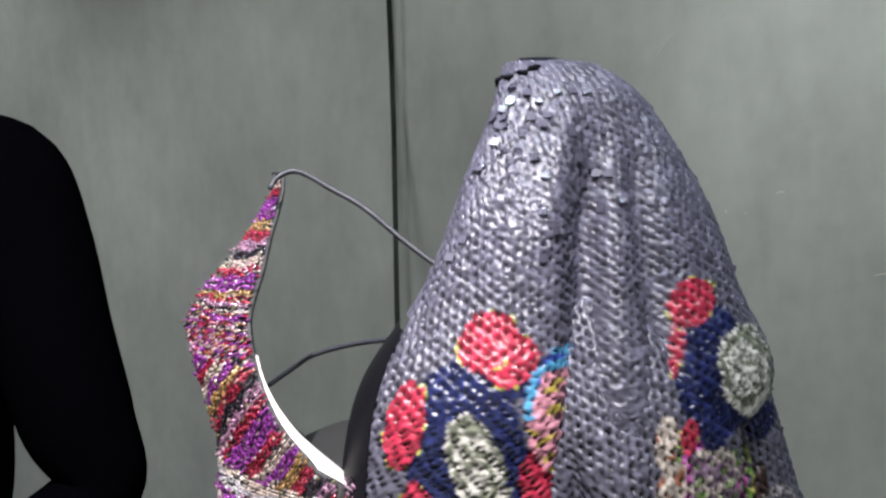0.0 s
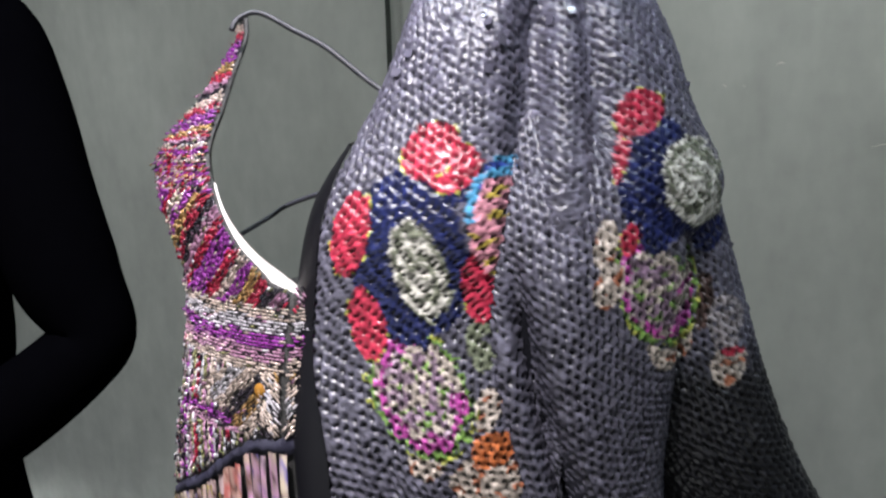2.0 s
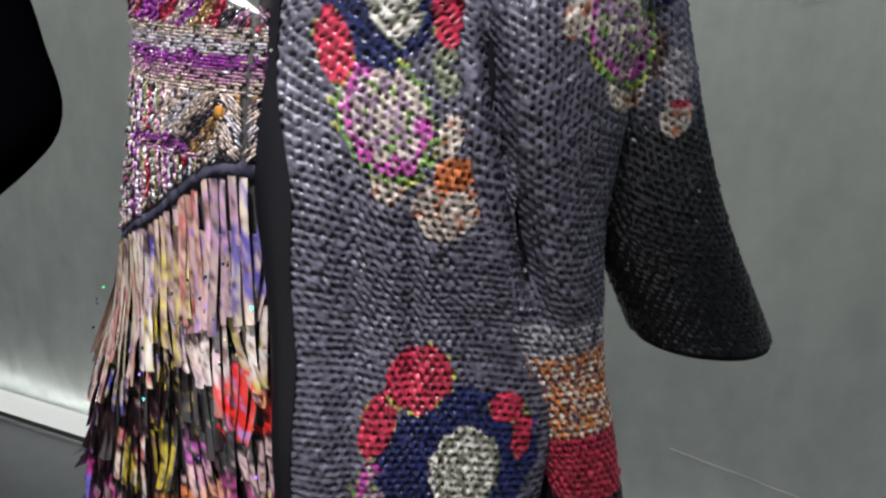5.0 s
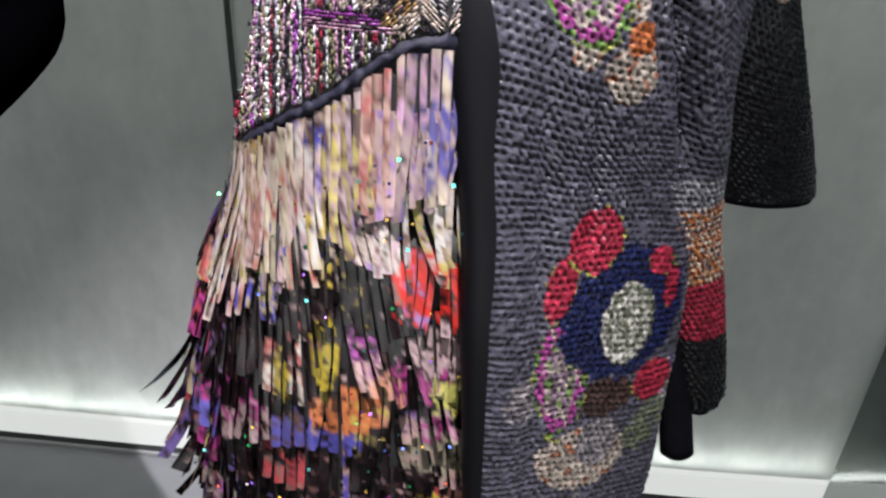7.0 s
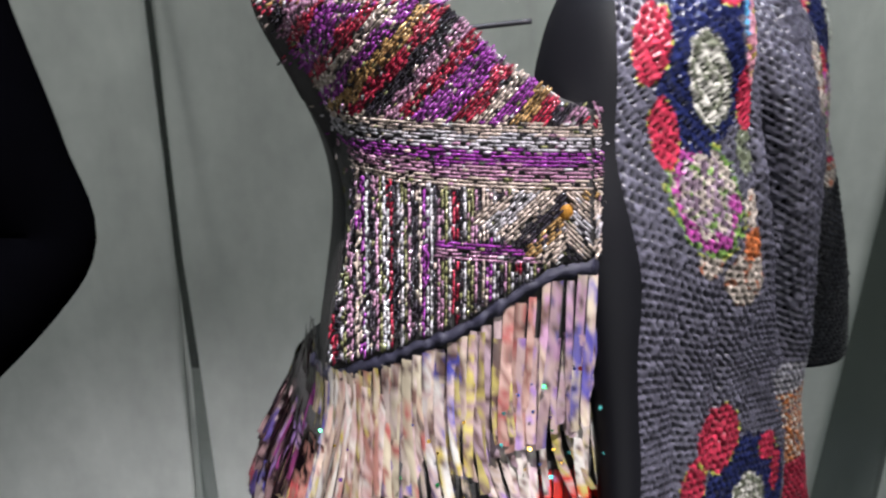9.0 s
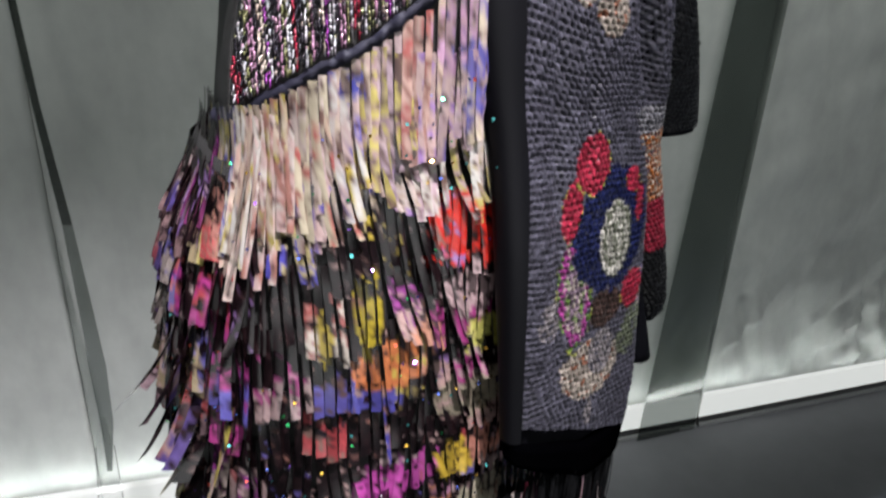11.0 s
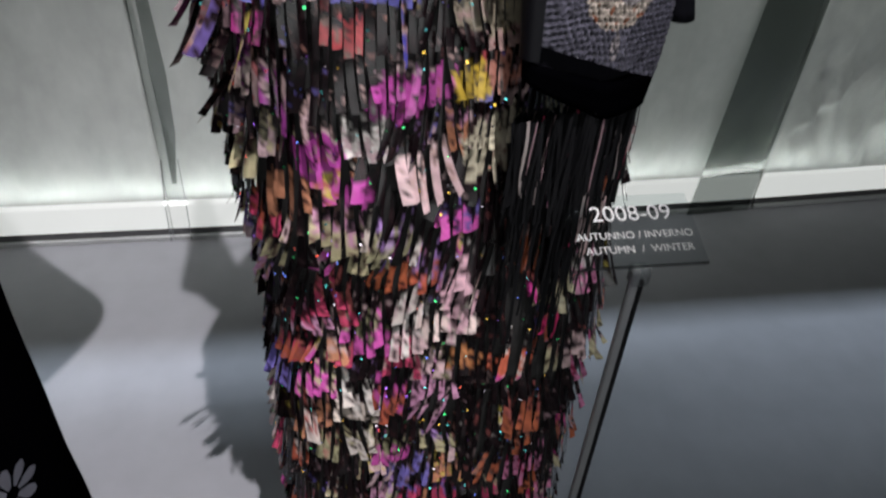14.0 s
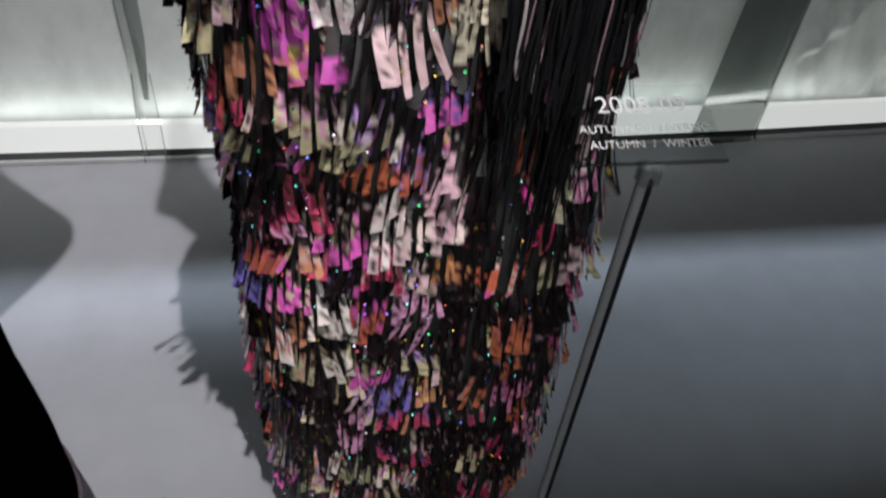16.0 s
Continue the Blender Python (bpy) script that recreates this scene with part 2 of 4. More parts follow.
def rope(name, mat, points, radius, sides=8, ends=True):
    """A round cord through points; radius may be one number or one for each point."""
    verts, faces = [], []
    n = len(points)
    pts = [Vector(p) for p in points]
    for i, p in enumerate(pts):
        d = (pts[min(i + 1, n - 1)] - pts[max(i - 1, 0)]).normalized()
        x = d.orthogonal().normalized() if i == 0 else (x - d * x.dot(d)).normalized()
        y = d.cross(x)
        r = radius[i] if isinstance(radius, (list, tuple)) else radius
        verts += [p + (x * math.cos(2 * math.pi * j / sides) + y * math.sin(2 * math.pi * j / sides)) * r for j in range(sides)]
    for i in range(n - 1):
        for j in range(sides):
            k = (j + 1) % sides
            faces.append((i * sides + j, i * sides + k, (i + 1) * sides + k, (i + 1) * sides + j))
    if ends:
        faces += [tuple(range(sides))[::-1], tuple((n - 1) * sides + j for j in range(sides))]
    return mesh_of(name, verts, faces, mat)


def spline(rows, steps):
    rows = [(i, *r) for i, r in enumerate(rows)]
    return [curve_at(rows, (len(rows) - 1) * k / steps) for k in range(steps + 1)]


# ---- setting ----
V_WALL, TOP = 0.857, 3.2


def wall_line(u):
    """The foot line of the wall: straight behind the figures, then turning slowly away past the second joint."""
    return V_WALL + 0.032 * max(0.0, u - 0.55) + 0.014 * max(0.0, u - 1.06)


def wall_panel(name, u0, u1, fold, label):
    """A stretched cloth panel with soft creases, 3 cm thick."""
    nu, nz = max(int((u1 - u0) / 0.012), 8), 140
    verts, faces = [], []
    for j in range(nz + 1):
        z = 0.02 + (TOP - 0.02) * (j / nz) ** 1.6
        low = max(0.0, 1.0 - z / 0.75)
        for i in range(nu + 1):
            u = u0 + (u1 - u0) * i / nu
            wave = noise.noise(Vector((u * 9 + z * 1.5, z * 0.9, u0 * 3))) * 0.5 + noise.noise(Vector((u * 26 + z * 7, z * 3, 2.0))) * max(0.10, 1.3 - z * 1.9) + noise.noise(Vector((u * 7 - z * 9, z * 6, 5.0))) * 0.35
            # sharp slanting pleats near the foot
            ridge = 1 - abs(noise.noise(Vector((u * 13 - z * 9 + 0.4 * noise.noise(Vector((u * 20, z * 16, 3.0))), z * 2.2, 9.0)))) * 5
            wave -= 0.75 * max(ridge, 0.0) * low
            calm = min(1.0, (u - u0) / 0.06, (u1 - u) / 0.06)
            verts.append((u, wall_line(u) + fold * calm * max(wave, -0.12 if z < 0.13 else -0.7), z))
    for j in range(nz):
        for i in range(nu):
            a = j * (nu + 1) + i
            faces.append((a, a + 1, a + nu + 2, a + nu + 1))
    me = mesh_of(name, verts, faces, WALL)
    ob = setting(name, me, label, "wall", FIG)
    sol = ob.modifiers.new("thickness", "SOLIDIFY")
    sol.thickness, sol.offset = 0.03, -1
    return ob


def along_wall(name, mat, u0, u1, section, smooth=False):
    """A closed profile of (distance before the wall, height) run along the foot of the wall."""
    n, m = max(int((u1 - u0) / 0.1), 2), len(section)
    verts = [(u0 + (u1 - u0) * i / n, wall_line(u0 + (u1 - u0) * i / n) - d, z) for i in range(n + 1) for d, z in section]
    faces = [(i * m + q, i * m + (q + 1) % m, (i + 1) * m + (q + 1) % m, (i + 1) * m + q) for i in range(n) for q in range(m)]
    faces += [tuple(range(m))[::-1], tuple(n * m + q for q in range(m))]
    return mesh_of(name, verts, faces, mat, smooth=smooth)


def film(name, mat, rows, thick=0.003):
    """A long ribbon from rows (z, left u, left v, right u, right v)."""
    verts = []
    for z, ua, va, ub, vb in rows:
        verts += [(ua, va, z), (ub, vb, z), (ub, vb + thick, z), (ua, va + thick, z)]
    n = len(rows)
    faces = [(0, 3, 2, 1), tuple(4 * n - 4 + q for q in range(4))] + [(4 * r + q, 4 * r + (q + 1) % 4, 4 * r + 4 + (q + 1) % 4, 4 * r + 4 + q) for r in range(n - 1) for q in range(4)]
    return mesh_of(name, verts, faces, mat, smooth=False)


SEAM, JOINT = -0.495, 1.062
wall_panel("wall_1", -3.2, SEAM, 0.007, "grey-green cloth-covered wall panel behind the figures")
wall_panel("wall_2", SEAM + 0.003, JOINT - 0.004, 0.007, "grey-green cloth-covered wall panel behind the figures")
wall_panel("wall_3", JOINT + 0.006, 3.6, 0.040, "grey-green wall panel with creased cloth along its foot")
setting("wall_backing", box_mesh("wall_backing", SKIRTING, (-3.3, V_WALL + 0.22, 0), (3.7, V_WALL + 0.26, TOP)), "dark backing wall seen in the panel joints", "wall", FIG)
# the glow stands for the cloth's brightly lit foot, above a dark strip
for a, b in ((-3.2, SEAM), (SEAM + 0.003, JOINT - 0.004), (JOINT + 0.006, 3.6)):
    lit = new("lit_cloth_band", None)
    tagged(lit, "white glowing band for the brightly lit foot of the wall cloth", "light strip", group="light strips along the wall")
    lit.matrix_world = FIG
    part("lit_foot", along_wall("lit_foot", GLOW, a, b, [(0.0045, 0.032), (0.010, 0.032), (0.010, 0.100), (0.0045, 0.112)]), lit)
    part("housing", along_wall("housing", SKIRTING, a, b, [(0.004, 0.001), (0.009, 0.001), (0.009, 0.0315), (0.004, 0.0315)]), lit, "dark strip below the glowing band")
    part("ledge", along_wall("ledge", LEDGE, a, b, [(0.0092, 0.001), (0.017, 0.001), (0.017, 0.011), (0.0092, 0.013)]), lit, "pale metal edge")

# smoky film over one joint; a narrow twisting one before the other, its line fitted to the camera's view
setting("trim", film("trim", SMOKE, [(z, 0.862 + 0.052 * z, wall_line(0.87) - 0.026, 1.050 + 0.014 * z, wall_line(1.05) - 0.018) for z in (0.0, 0.6, 1.2, 2.0, TOP)]), "smoky grey translucent strip over a wall joint", "trim", FIG)
SEAM_LINE = ((0.20, -0.455, 0.79, 0.005), (0.36, -0.433, 0.735, 0.012), (0.50, -0.428, 0.715, 0.015), (0.62, -0.425, 0.69, 0.012), (0.80, -0.431, 0.69, 0.008), (1.0, -0.4527, 0.723, 0.006), (1.3, -0.477, 0.775, 0.006), (1.6, -0.5017, 0.828, 0.006), (1.75, -0.512, 0.846, 0.006), (TOP, -0.53, 0.848, 0.006))
setting("trim_tail", film("trim_tail", SMOKE, [(z, u - w, v, u + w, v - 0.003) for z, u, v, w in SEAM_LINE[:5]]), "twisting translucent end of the narrow film strip", "trim", FIG)
setting("trim_rod", film("trim_rod", DARK_FILM, [(z, u - w, v, u + w, v - 0.003) for z, u, v, w in SEAM_LINE[4:]]), "narrow dark film strip twisting before the wall joint", "trim", FIG)
setting("trim_foot", film("trim_foot", FAINT, [(0.002, -0.500, 0.835, -0.452, 0.828), (0.12, -0.492, 0.822, -0.448, 0.818), (0.26, -0.476, 0.795, -0.440, 0.79), (0.36, -0.452, 0.755, -0.440, 0.752)]), "clear acrylic foot strip at the panel joint", "trim", FIG)
for u in (-0.500, -0.452):
    setting("trim_foot", film("trim_foot", EDGE, [(0.002, u, 0.834, u + 0.002, 0.834), (0.12, u + 0.006, 0.821, u + 0.008, 0.821), (0.26, u + (0.024 if u < -0.48 else 0.012), 0.793, u + (0.026 if u < -0.48 else 0.014), 0.793)], 0.002), "pale cut edge of the acrylic foot strip", "trim", FIG)
# pale scuffs on the cloth, and the bright line of a long crease laid on in white
for k, (u0, z0, u1, z1, w) in enumerate(((0.190, 1.463, 0.203, 1.468, 0.0016), (0.112, 1.435, 0.118, 1.434, 0.0014), (0.142, 1.432, 0.147, 1.433, 0.0012), (0.252, 0.470, 0.425, 0.442, 0.0032), (0.425, 0.442, 0.512, 0.425, 0.0040), (0.0, 1.70, 0.03, 1.735, 0.0016), (0.33, 1.335, 0.37, 1.34, 0.0016))):
    steps = 8
    verts, faces = [], []
    for i in range(steps + 1):
        f = i / steps
        u, z = u0 + (u1 - u0) * f, z0 + (z1 - z0) * f + 0.0015 * math.sin(5 * f + k)
        t = w * (0.35 + 0.65 * math.sin(math.pi * min(max(f, 0.05), 0.95)))
        verts += [(u, V_WALL - 0.005, z - t / 2), (u, V_WALL - 0.0062, z), (u, V_WALL - 0.005, z + t / 2)]
        if i:
            b = 3 * i
            faces += [(b - 3, b, b + 1, b - 2), (b - 2, b + 1, b + 2, b - 1)]
    setting("wall_mark", mesh_of("wall_mark", verts, faces, LINING), "pale scuff or painted crease highlight on the wall cloth", "scuff", FIG)

setting("floor", box_mesh("floor", FLOOR, (-3.4, -3.2, -0.1), (3.8, V_WALL + 0.24, 0.0)), "satin grey painted display floor", "floor", FIG)
# unseen ceiling pieces, added to cut and fade the slot lamp's band
setting("ceiling", box_mesh("ceiling", CEILING, (-3.4, -0.215, TOP), (3.8, V_WALL + 0.3, TOP + 0.03)), "unseen ceiling whose front edge cuts off the slot lamp", "ceiling", FIG)
setting("ceiling_front", box_mesh("ceiling_front", CEILING, (-3.4, -3.3, TOP), (3.8, -0.300, TOP + 0.03)), "unseen ceiling piece in front of the added light slot", "ceiling", FIG)
setting("ceiling_baffle", box_mesh("ceiling_baffle", CEILING, (-3.4, -1.2, 3.515), (3.8, -0.2911, 3.525)), "unseen baffle added to fade the slot lamp's light", "ceiling", FIG)
setting("ceiling_slot", box_mesh("ceiling_slot", CEILING, (-3.4, -1.2, TOP + 0.6), (3.8, 0.4, TOP + 0.63)), "unseen cover that closes the added light slot", "ceiling", FIG)
setting("wall_south", box_mesh("wall_south", ROOM, (-3.4, -3.3, 0), (3.8, -3.2, TOP)), "dark gallery wall behind the viewer", "wall", FIG)
setting("wall_west", box_mesh("wall_west", ROOM, (-3.5, -3.3, 0), (-3.4, V_WALL + 0.3, TOP)), "dark gallery side wall", "wall", FIG)
setting("wall_east", box_mesh("wall_east", ROOM, (3.8, -3.3, 0), (3.9, V_WALL + 0.3, TOP)), "dark gallery side wall", "wall", FIG)

# ---- coat ----
# creases and ridges of the draped cloth: from (z, u) to (z, u), depth, width
FOLDS = ((1.20, 0.142, 1.56, 0.114, -0.017, 0.011), (1.22, 0.158, 1.55, 0.122, 0.002, 0.010), (1.28, 0.192, 1.56, 0.130, -0.010, 0.008), (1.42, 0.055, 1.57, 0.085, -0.003, 0.008), (1.46, 0.10, 1.575, 0.093, 0.004, 0.008),
         (0.93, 0.075, 1.28, 0.062, -0.003, 0.006), (1.10, 0.100, 1.26, 0.098, -0.004, 0.005), (1.15, 0.172, 1.37, 0.120, -0.018, 0.0065), (1.12, 0.192, 1.40, 0.142, 0.007, 0.014))
COAT = Loft([(0.860, 0.096, -0.151, 23, 0.064, 0.009, 4), (0.95, 0.1020, -0.1395, 25.3, 0.0765, 0.009, 4), (1.07, 0.1015, -0.120, 30, 0.0855, 0.011, 4),
             (1.15, 0.096, -0.1075, 29, 0.0855, 0.013, 4), (1.25, 0.078, -0.102, 20, 0.079, 0.023, 3.8), (1.32, 0.071, -0.069, 22, 0.090, 0.040, 3.0),
             (1.385, 0.102, -0.022, 33, 0.125, 0.060, 2.5), (1.44, 0.106, -0.006, 35, 0.101, 0.045, 2.3), (1.50, 0.104, 0.010, 35, 0.079, 0.032, 2.3),
             (1.56, 0.089, 0.030, 35, 0.051, 0.022, 2.3), (1.582, 0.077, 0.036, 35, 0.036, 0.016, 2.2), (1.594, 0.064, 0.040, 35, 0.018, 0.009, 2.0)], 2.3, 0.004, 3, FOLDS)


def band_start(z):
    """The angle at which the satin front band begins, so that it stays about 2 cm wide."""
    return curve_at([(0.88, 174.8), (1.07, 174.2), (1.15, 172), (1.20, 168), (1.25, 160), (1.30, 156), (1.34, 158), (1.385, 167), (1.44, 175), (1.6, 178)], z)[0]


NEAR_SLEEVE = Loft([(0.945, 0.2215, -0.046, 40, 0.012, 0.011), (0.968, 0.220, -0.046, 40, 0.020, 0.016), (1.05, 0.197, -0.050, 40, 0.026, 0.017),
                    (1.12, 0.176, -0.055, 40, 0.033, 0.018), (1.20, 0.160, -0.060, 40, 0.043, 0.020), (1.30, 0.155, -0.056, 40, 0.056, 0.024),
                    (1.38, 0.150, -0.034, 38, 0.058, 0.025), (1.45, 0.132, -0.002, 36, 0.038, 0.012)], 2.2, 0.003, 7, FOLDS[-2:])
FAR_SLEEVE = Loft([(1.102, 0.267, 0.072, 20, 0.052, 0.042), (1.20, 0.228, 0.022, 20, 0.046, 0.030), (1.28, 0.206, 0.014, 25, 0.039, 0.026),
                   (1.38, 0.184, 0.026, 30, 0.030, 0.020), (1.46, 0.168, 0.034, 35, 0.020, 0.014)], 2.2, 0.003, 11)
TAIL = Loft([(0.916, 0.206, -0.070, 30, 0.015, 0.012), (0.97, 0.196, -0.064, 30, 0.015, 0.010), (1.10, 0.160, -0.068, 30, 0.014, 0.009)], 2.2, 0.003, 5)

coat = thing("coat", "dark grey sequinned coat with knitted roses draped over one shoulder", "coat", FIG)
body = part("body", COAT.tube("body", KNIT, 0.872, 1.594, 90, 140, out=-0.0045, hollow=False, rise=0.6), coat)
near_sleeve = part("sleeve", NEAR_SLEEVE.tube("sleeve", KNIT, 0.945, 1.45, 50, 40), coat, "sequinned sleeve with an orange and red cuff")
far_sleeve = part("sleeve", FAR_SLEEVE.tube("sleeve", KNIT, 1.102, 1.46, 36, 44), coat, "wide black sleeve with an open end")
part("tail", TAIL.tube("tail", KNIT, 0.916, 1.10, 20, 32), coat, "dark knitted back hem")
verts, faces = [], []
for i in range(61):
    z = 0.925 + (1.425 - 0.925) * i / 60
    lo = band_start(z)
    hi = 188
    verts += [COAT.at(lo + (hi - lo) * j / 14, z, 0.0045) for j in range(15)]
    if i:
        faces += [((i - 1) * 15 + j, i * 15 + j, i * 15 + j + 1, (i - 1) * 15 + j + 1) for j in range(14)]
part("front_band", mesh_of("front_band", verts, faces, SATIN), coat, "black satin band along the front edge")
part("hem_band", COAT.tube("hem_band", VELVET, 0.862, 0.892, 4, 90, out=0.003, hollow=False, rise=0.6), coat, "black ribbon hem")

verts, points = [], []
for k in range(61):
    a = 130 + 100 * k / 60
    points.append(COAT.at(a, 1.585 + 0.006 * noise.noise(Vector((a * 0.13, 3.0, 0))) - 0.016 * (k / 60), 0.003 + 0.002 * math.sin(a * 0.5)))
part("collar_edge", rope("collar_edge", KNIT, points, [0.0012 + 0.0024 * abs(noise.noise(Vector((k * 0.7, 1.0, 2.0)))) for k in range(61)]), coat, "dark ruffled edge at the top")

DARK, DULL = (0.082, 0.077, 0.106), (0.077, 0.074, 0.098)
RED, NAVY, WHITE = (0.40, 0.028, 0.06), (0.013, 0.018, 0.075), (0.56, 0.54, 0.48)
LIME, PINK, BEIGE, ORANGE = (0.15, 0.27, 0.06), (0.36, 0.055, 0.26), (0.42, 0.36, 0.31), (0.52, 0.17, 0.045)


def blend(a, b, f):
    f = min(max(f, 0.0), 1.0)
    return tuple(x + (y - x) * f for x, y in zip(a, b))


def inside(u, z, cu, cz, ru, rz, tilt=0.0):
    c, s = math.cos(tilt), math.sin(tilt)
    x, y = (u - cu) * c + (z - cz) * s, -(u - cu) * s + (z - cz) * c
    return (x / ru) ** 2 + (y / rz) ** 2


def mottled(base, u, z, amount=0.5):
    k = 1 + amount * noise.noise(Vector((u * 260, z * 260, 4.0)))
    return tuple(max(c * k, 0.0) for c in base)


# the knitted roses, part over part: u, z, half width, half height, tilt, kind
# the one black piece is no petal: it paints the gap beside the sleeve
ROSE_FRONT = ((0.0774, 1.3581, 0.0141, 0.0279, 0.28, "white"), (0.1246, 1.3169, 0.0047, 0.0169, 0, "armhole_shade"), (0.1147, 1.3834, 0.011, 0.03, 0.12, "bead"), (0.0754, 1.4231, 0.0138, 0.0135, 0.5, "red"),
    (0.0916, 1.4125, 0.0114, 0.0114, -0.3, "red"), (0.0371, 1.3781, 0.0106, 0.0207, -0.1, "red"), (0.0479, 1.3275, 0.0086, 0.0186, 0.25, "red"), (0.1073, 1.3454, 0.0071, 0.0177, 0.15, "red"),
    (0.0705, 1.3644, 0.0279, 0.0433, 0.1, "navy"), (0.0754, 1.4013, 0.0255, 0.0106, 0, "navy"), (0.1236, 1.3433, 0.0071, 0.0093, 0, "beige"), (0.1108, 1.318, 0.0079, 0.0152, 0, "sage"),
    (0.0794, 1.2895, 0.022, 0.0348, 0.5, "leaf"), (0.085, 1.2505, 0.0086, 0.0101, 0, "beige"), (0.119, 1.2578, 0.009, 0.0084, 0, "rust"), (0.115, 1.2367, 0.0153, 0.016, 0.3, "beige"),
    (0.115, 1.28, 0.0055, 0.0106, 0, "beige"))
ROSE_LOW = ((0.1362, 1.0635, 0.0193, 0.0292, 0.05, "white"), (0.1064, 1.1276, 0.0161, 0.0194, 0, "red"), (0.0848, 1.0985, 0.0091, 0.0205, -0.2, "red"), (0.1567, 1.1053, 0.008, 0.0097, 0.3, "red"),
    (0.1672, 1.0847, 0.0048, 0.0135, 0, "red"), (0.1624, 1.0131, 0.0134, 0.014, -0.5, "red"), (0.1312, 1.0722, 0.0402, 0.0432, 0, "navy"), (0.0909, 1.0339, 0.0166, 0.0427, 0.08, "leaf"),
    (0.0654, 1.0197, 0.0118, 0.014, 0, "grey"), (0.1235, 0.9729, 0.0139, 0.0167, 0, "grey"), (0.1127, 0.9631, 0.0295, 0.0221, -0.2, "beige"), (0.1771, 1.0098, 0.008, 0.0162, 0, "mixed"),
    (0.1669, 0.983, 0.0129, 0.0113, 0, "sage"), (0.1563, 0.9716, 0.0107, 0.0135, 0, "sage"), (0.1262, 1.0091, 0.0188, 0.0135, 0, "brown"), (0.1115, 0.925, 0.0038, 0.0108, 0, "grey"))
ROSE_SIDE = ((0.2098, 1.3962, 0.0112, 0.0257, 0.25, "white"), (0.1789, 1.4369, 0.0107, 0.012, 0, "red"), (0.1741, 1.4174, 0.0036, 0.0149, 0, "red"), (0.1846, 1.3694, 0.0038, 0.0075, 0, "red"),
    (0.1939, 1.3979, 0.0151, 0.0333, 0.15, "navy"), (0.2161, 1.3621, 0.0071, 0.0101, 0, "navy"), (0.1737, 1.3686, 0.0047, 0.0114, 0, "beige"), (0.1777, 1.3459, 0.0062, 0.0107, 0, "beige"),
    (0.1967, 1.3402, 0.0126, 0.0317, 0.3, "leaf"), (0.2046, 1.3036, 0.0069, 0.0117, 0.3, "beige"), (0.2349, 1.2931, 0.0055, 0.0023, 0, "red"), (0.23, 1.3101, 0.0079, 0.0149, 0.1, "grey"),
    (0.2335, 1.2849, 0.0082, 0.0107, 0, "beige"), (0.2166, 1.3231, 0.0055, 0.0146, 0, "brown"))


def paint(kind, w, u, z, cu, cz):
    """Yarn colour inside one petal or leaf; w runs from 0 in its middle to 1 at its rim."""
    pick = noise.noise(Vector((u * 190, z * 190, 8.0)))
    if kind == "white":
        turn = math.sin(15.0 * math.sqrt(w) + math.atan2(z - cz, u - cu) + 1.2 * noise.noise(Vector((u * 70, z * 70, 2.0))))
        return mottled((0.17, 0.18, 0.13), u, z) if turn > 0.2 else mottled(WHITE, u, z, 0.35)
    if kind == "red":
        return mottled(RED, u, z, 0.4)
    if kind == "navy":
        return mottled(NAVY, u, z, 0.7)
    if kind == "bead":
        if w > 0.5 and (u > cu or z > cz):
            return (0.10, 0.36, 0.60) if pick > -0.1 else (0.03, 0.06, 0.30)
        return (0.55, 0.42, 0.08) if pick > 0.25 else mottled((0.60, 0.26, 0.32), u, z, 0.5)
    if kind == "leaf":
        if w > 0.76:
            return LIME if pick > -0.05 else None
        if w > 0.46:
            return mottled(PINK, u, z, 0.4) if (z < cz or u < cu) and pick < 0.25 else mottled(BEIGE, u, z, 0.5)
        if 0.14 < w < 0.26:
            return LIME if pick > 0 else mottled((0.20, 0.13, 0.19), u, z, 0.6)
        return mottled(BEIGE, u, z, 0.6) if pick > 0.05 else mottled((0.24, 0.17, 0.22), u, z, 0.6)
    if kind == "mixed":
        return (0.10, 0.08, 0.30) if pick > 0.15 else mottled(BEIGE, u, z, 0.6) if pick > -0.2 else None
    base = {"beige": BEIGE, "grey": (0.28, 0.25, 0.26), "sage": (0.16, 0.18, 0.12), "rust": (0.42, 0.12, 0.04), "brown": (0.06, 0.035, 0.03), "armhole_shade": (0.006, 0.006, 0.007)}[kind]
    if kind == "beige" and pick > 0.3:
        return (0.36, 0.13, 0.07)
    if kind in ("sage", "grey") and pick > 0.25:
        return None
    return mottled(base, u, z, 0.6)


def rose(plan, u, z):
    wave = 0.26 * noise.noise(Vector((u * 130, z * 130, 11.0))) + 0.14 * noise.noise(Vector((u * 320, z * 320, 3.0)))
    for cu, cz, ru, rz, tilt, kind in plan:
        w = inside(u, z, cu, cz, ru, rz, tilt) / (1.12 if kind == "white" else 1.30) + wave
        if w < 1:
            return paint(kind, max(w, 0.0), u, z, cu, cz)
        if w < 1.16 and kind in ("red", "leaf") and noise.noise(Vector((u * 120, z * 120, 5.0))) > 0.12:
            return (0.34, 0.36, 0.07)
    return None


def coat_tint(p):
    u, v, z = p
    c = None
    if z < 1.20 and v < -0.03:
        c = rose(ROSE_LOW, u, z)
    elif u > 0.158 and z > 1.26:
        c = rose(ROSE_SIDE, u + 0.004, z)
    elif v < -0.03 and z < 1.46:
        c = rose(ROSE_FRONT, u, z)
    return c


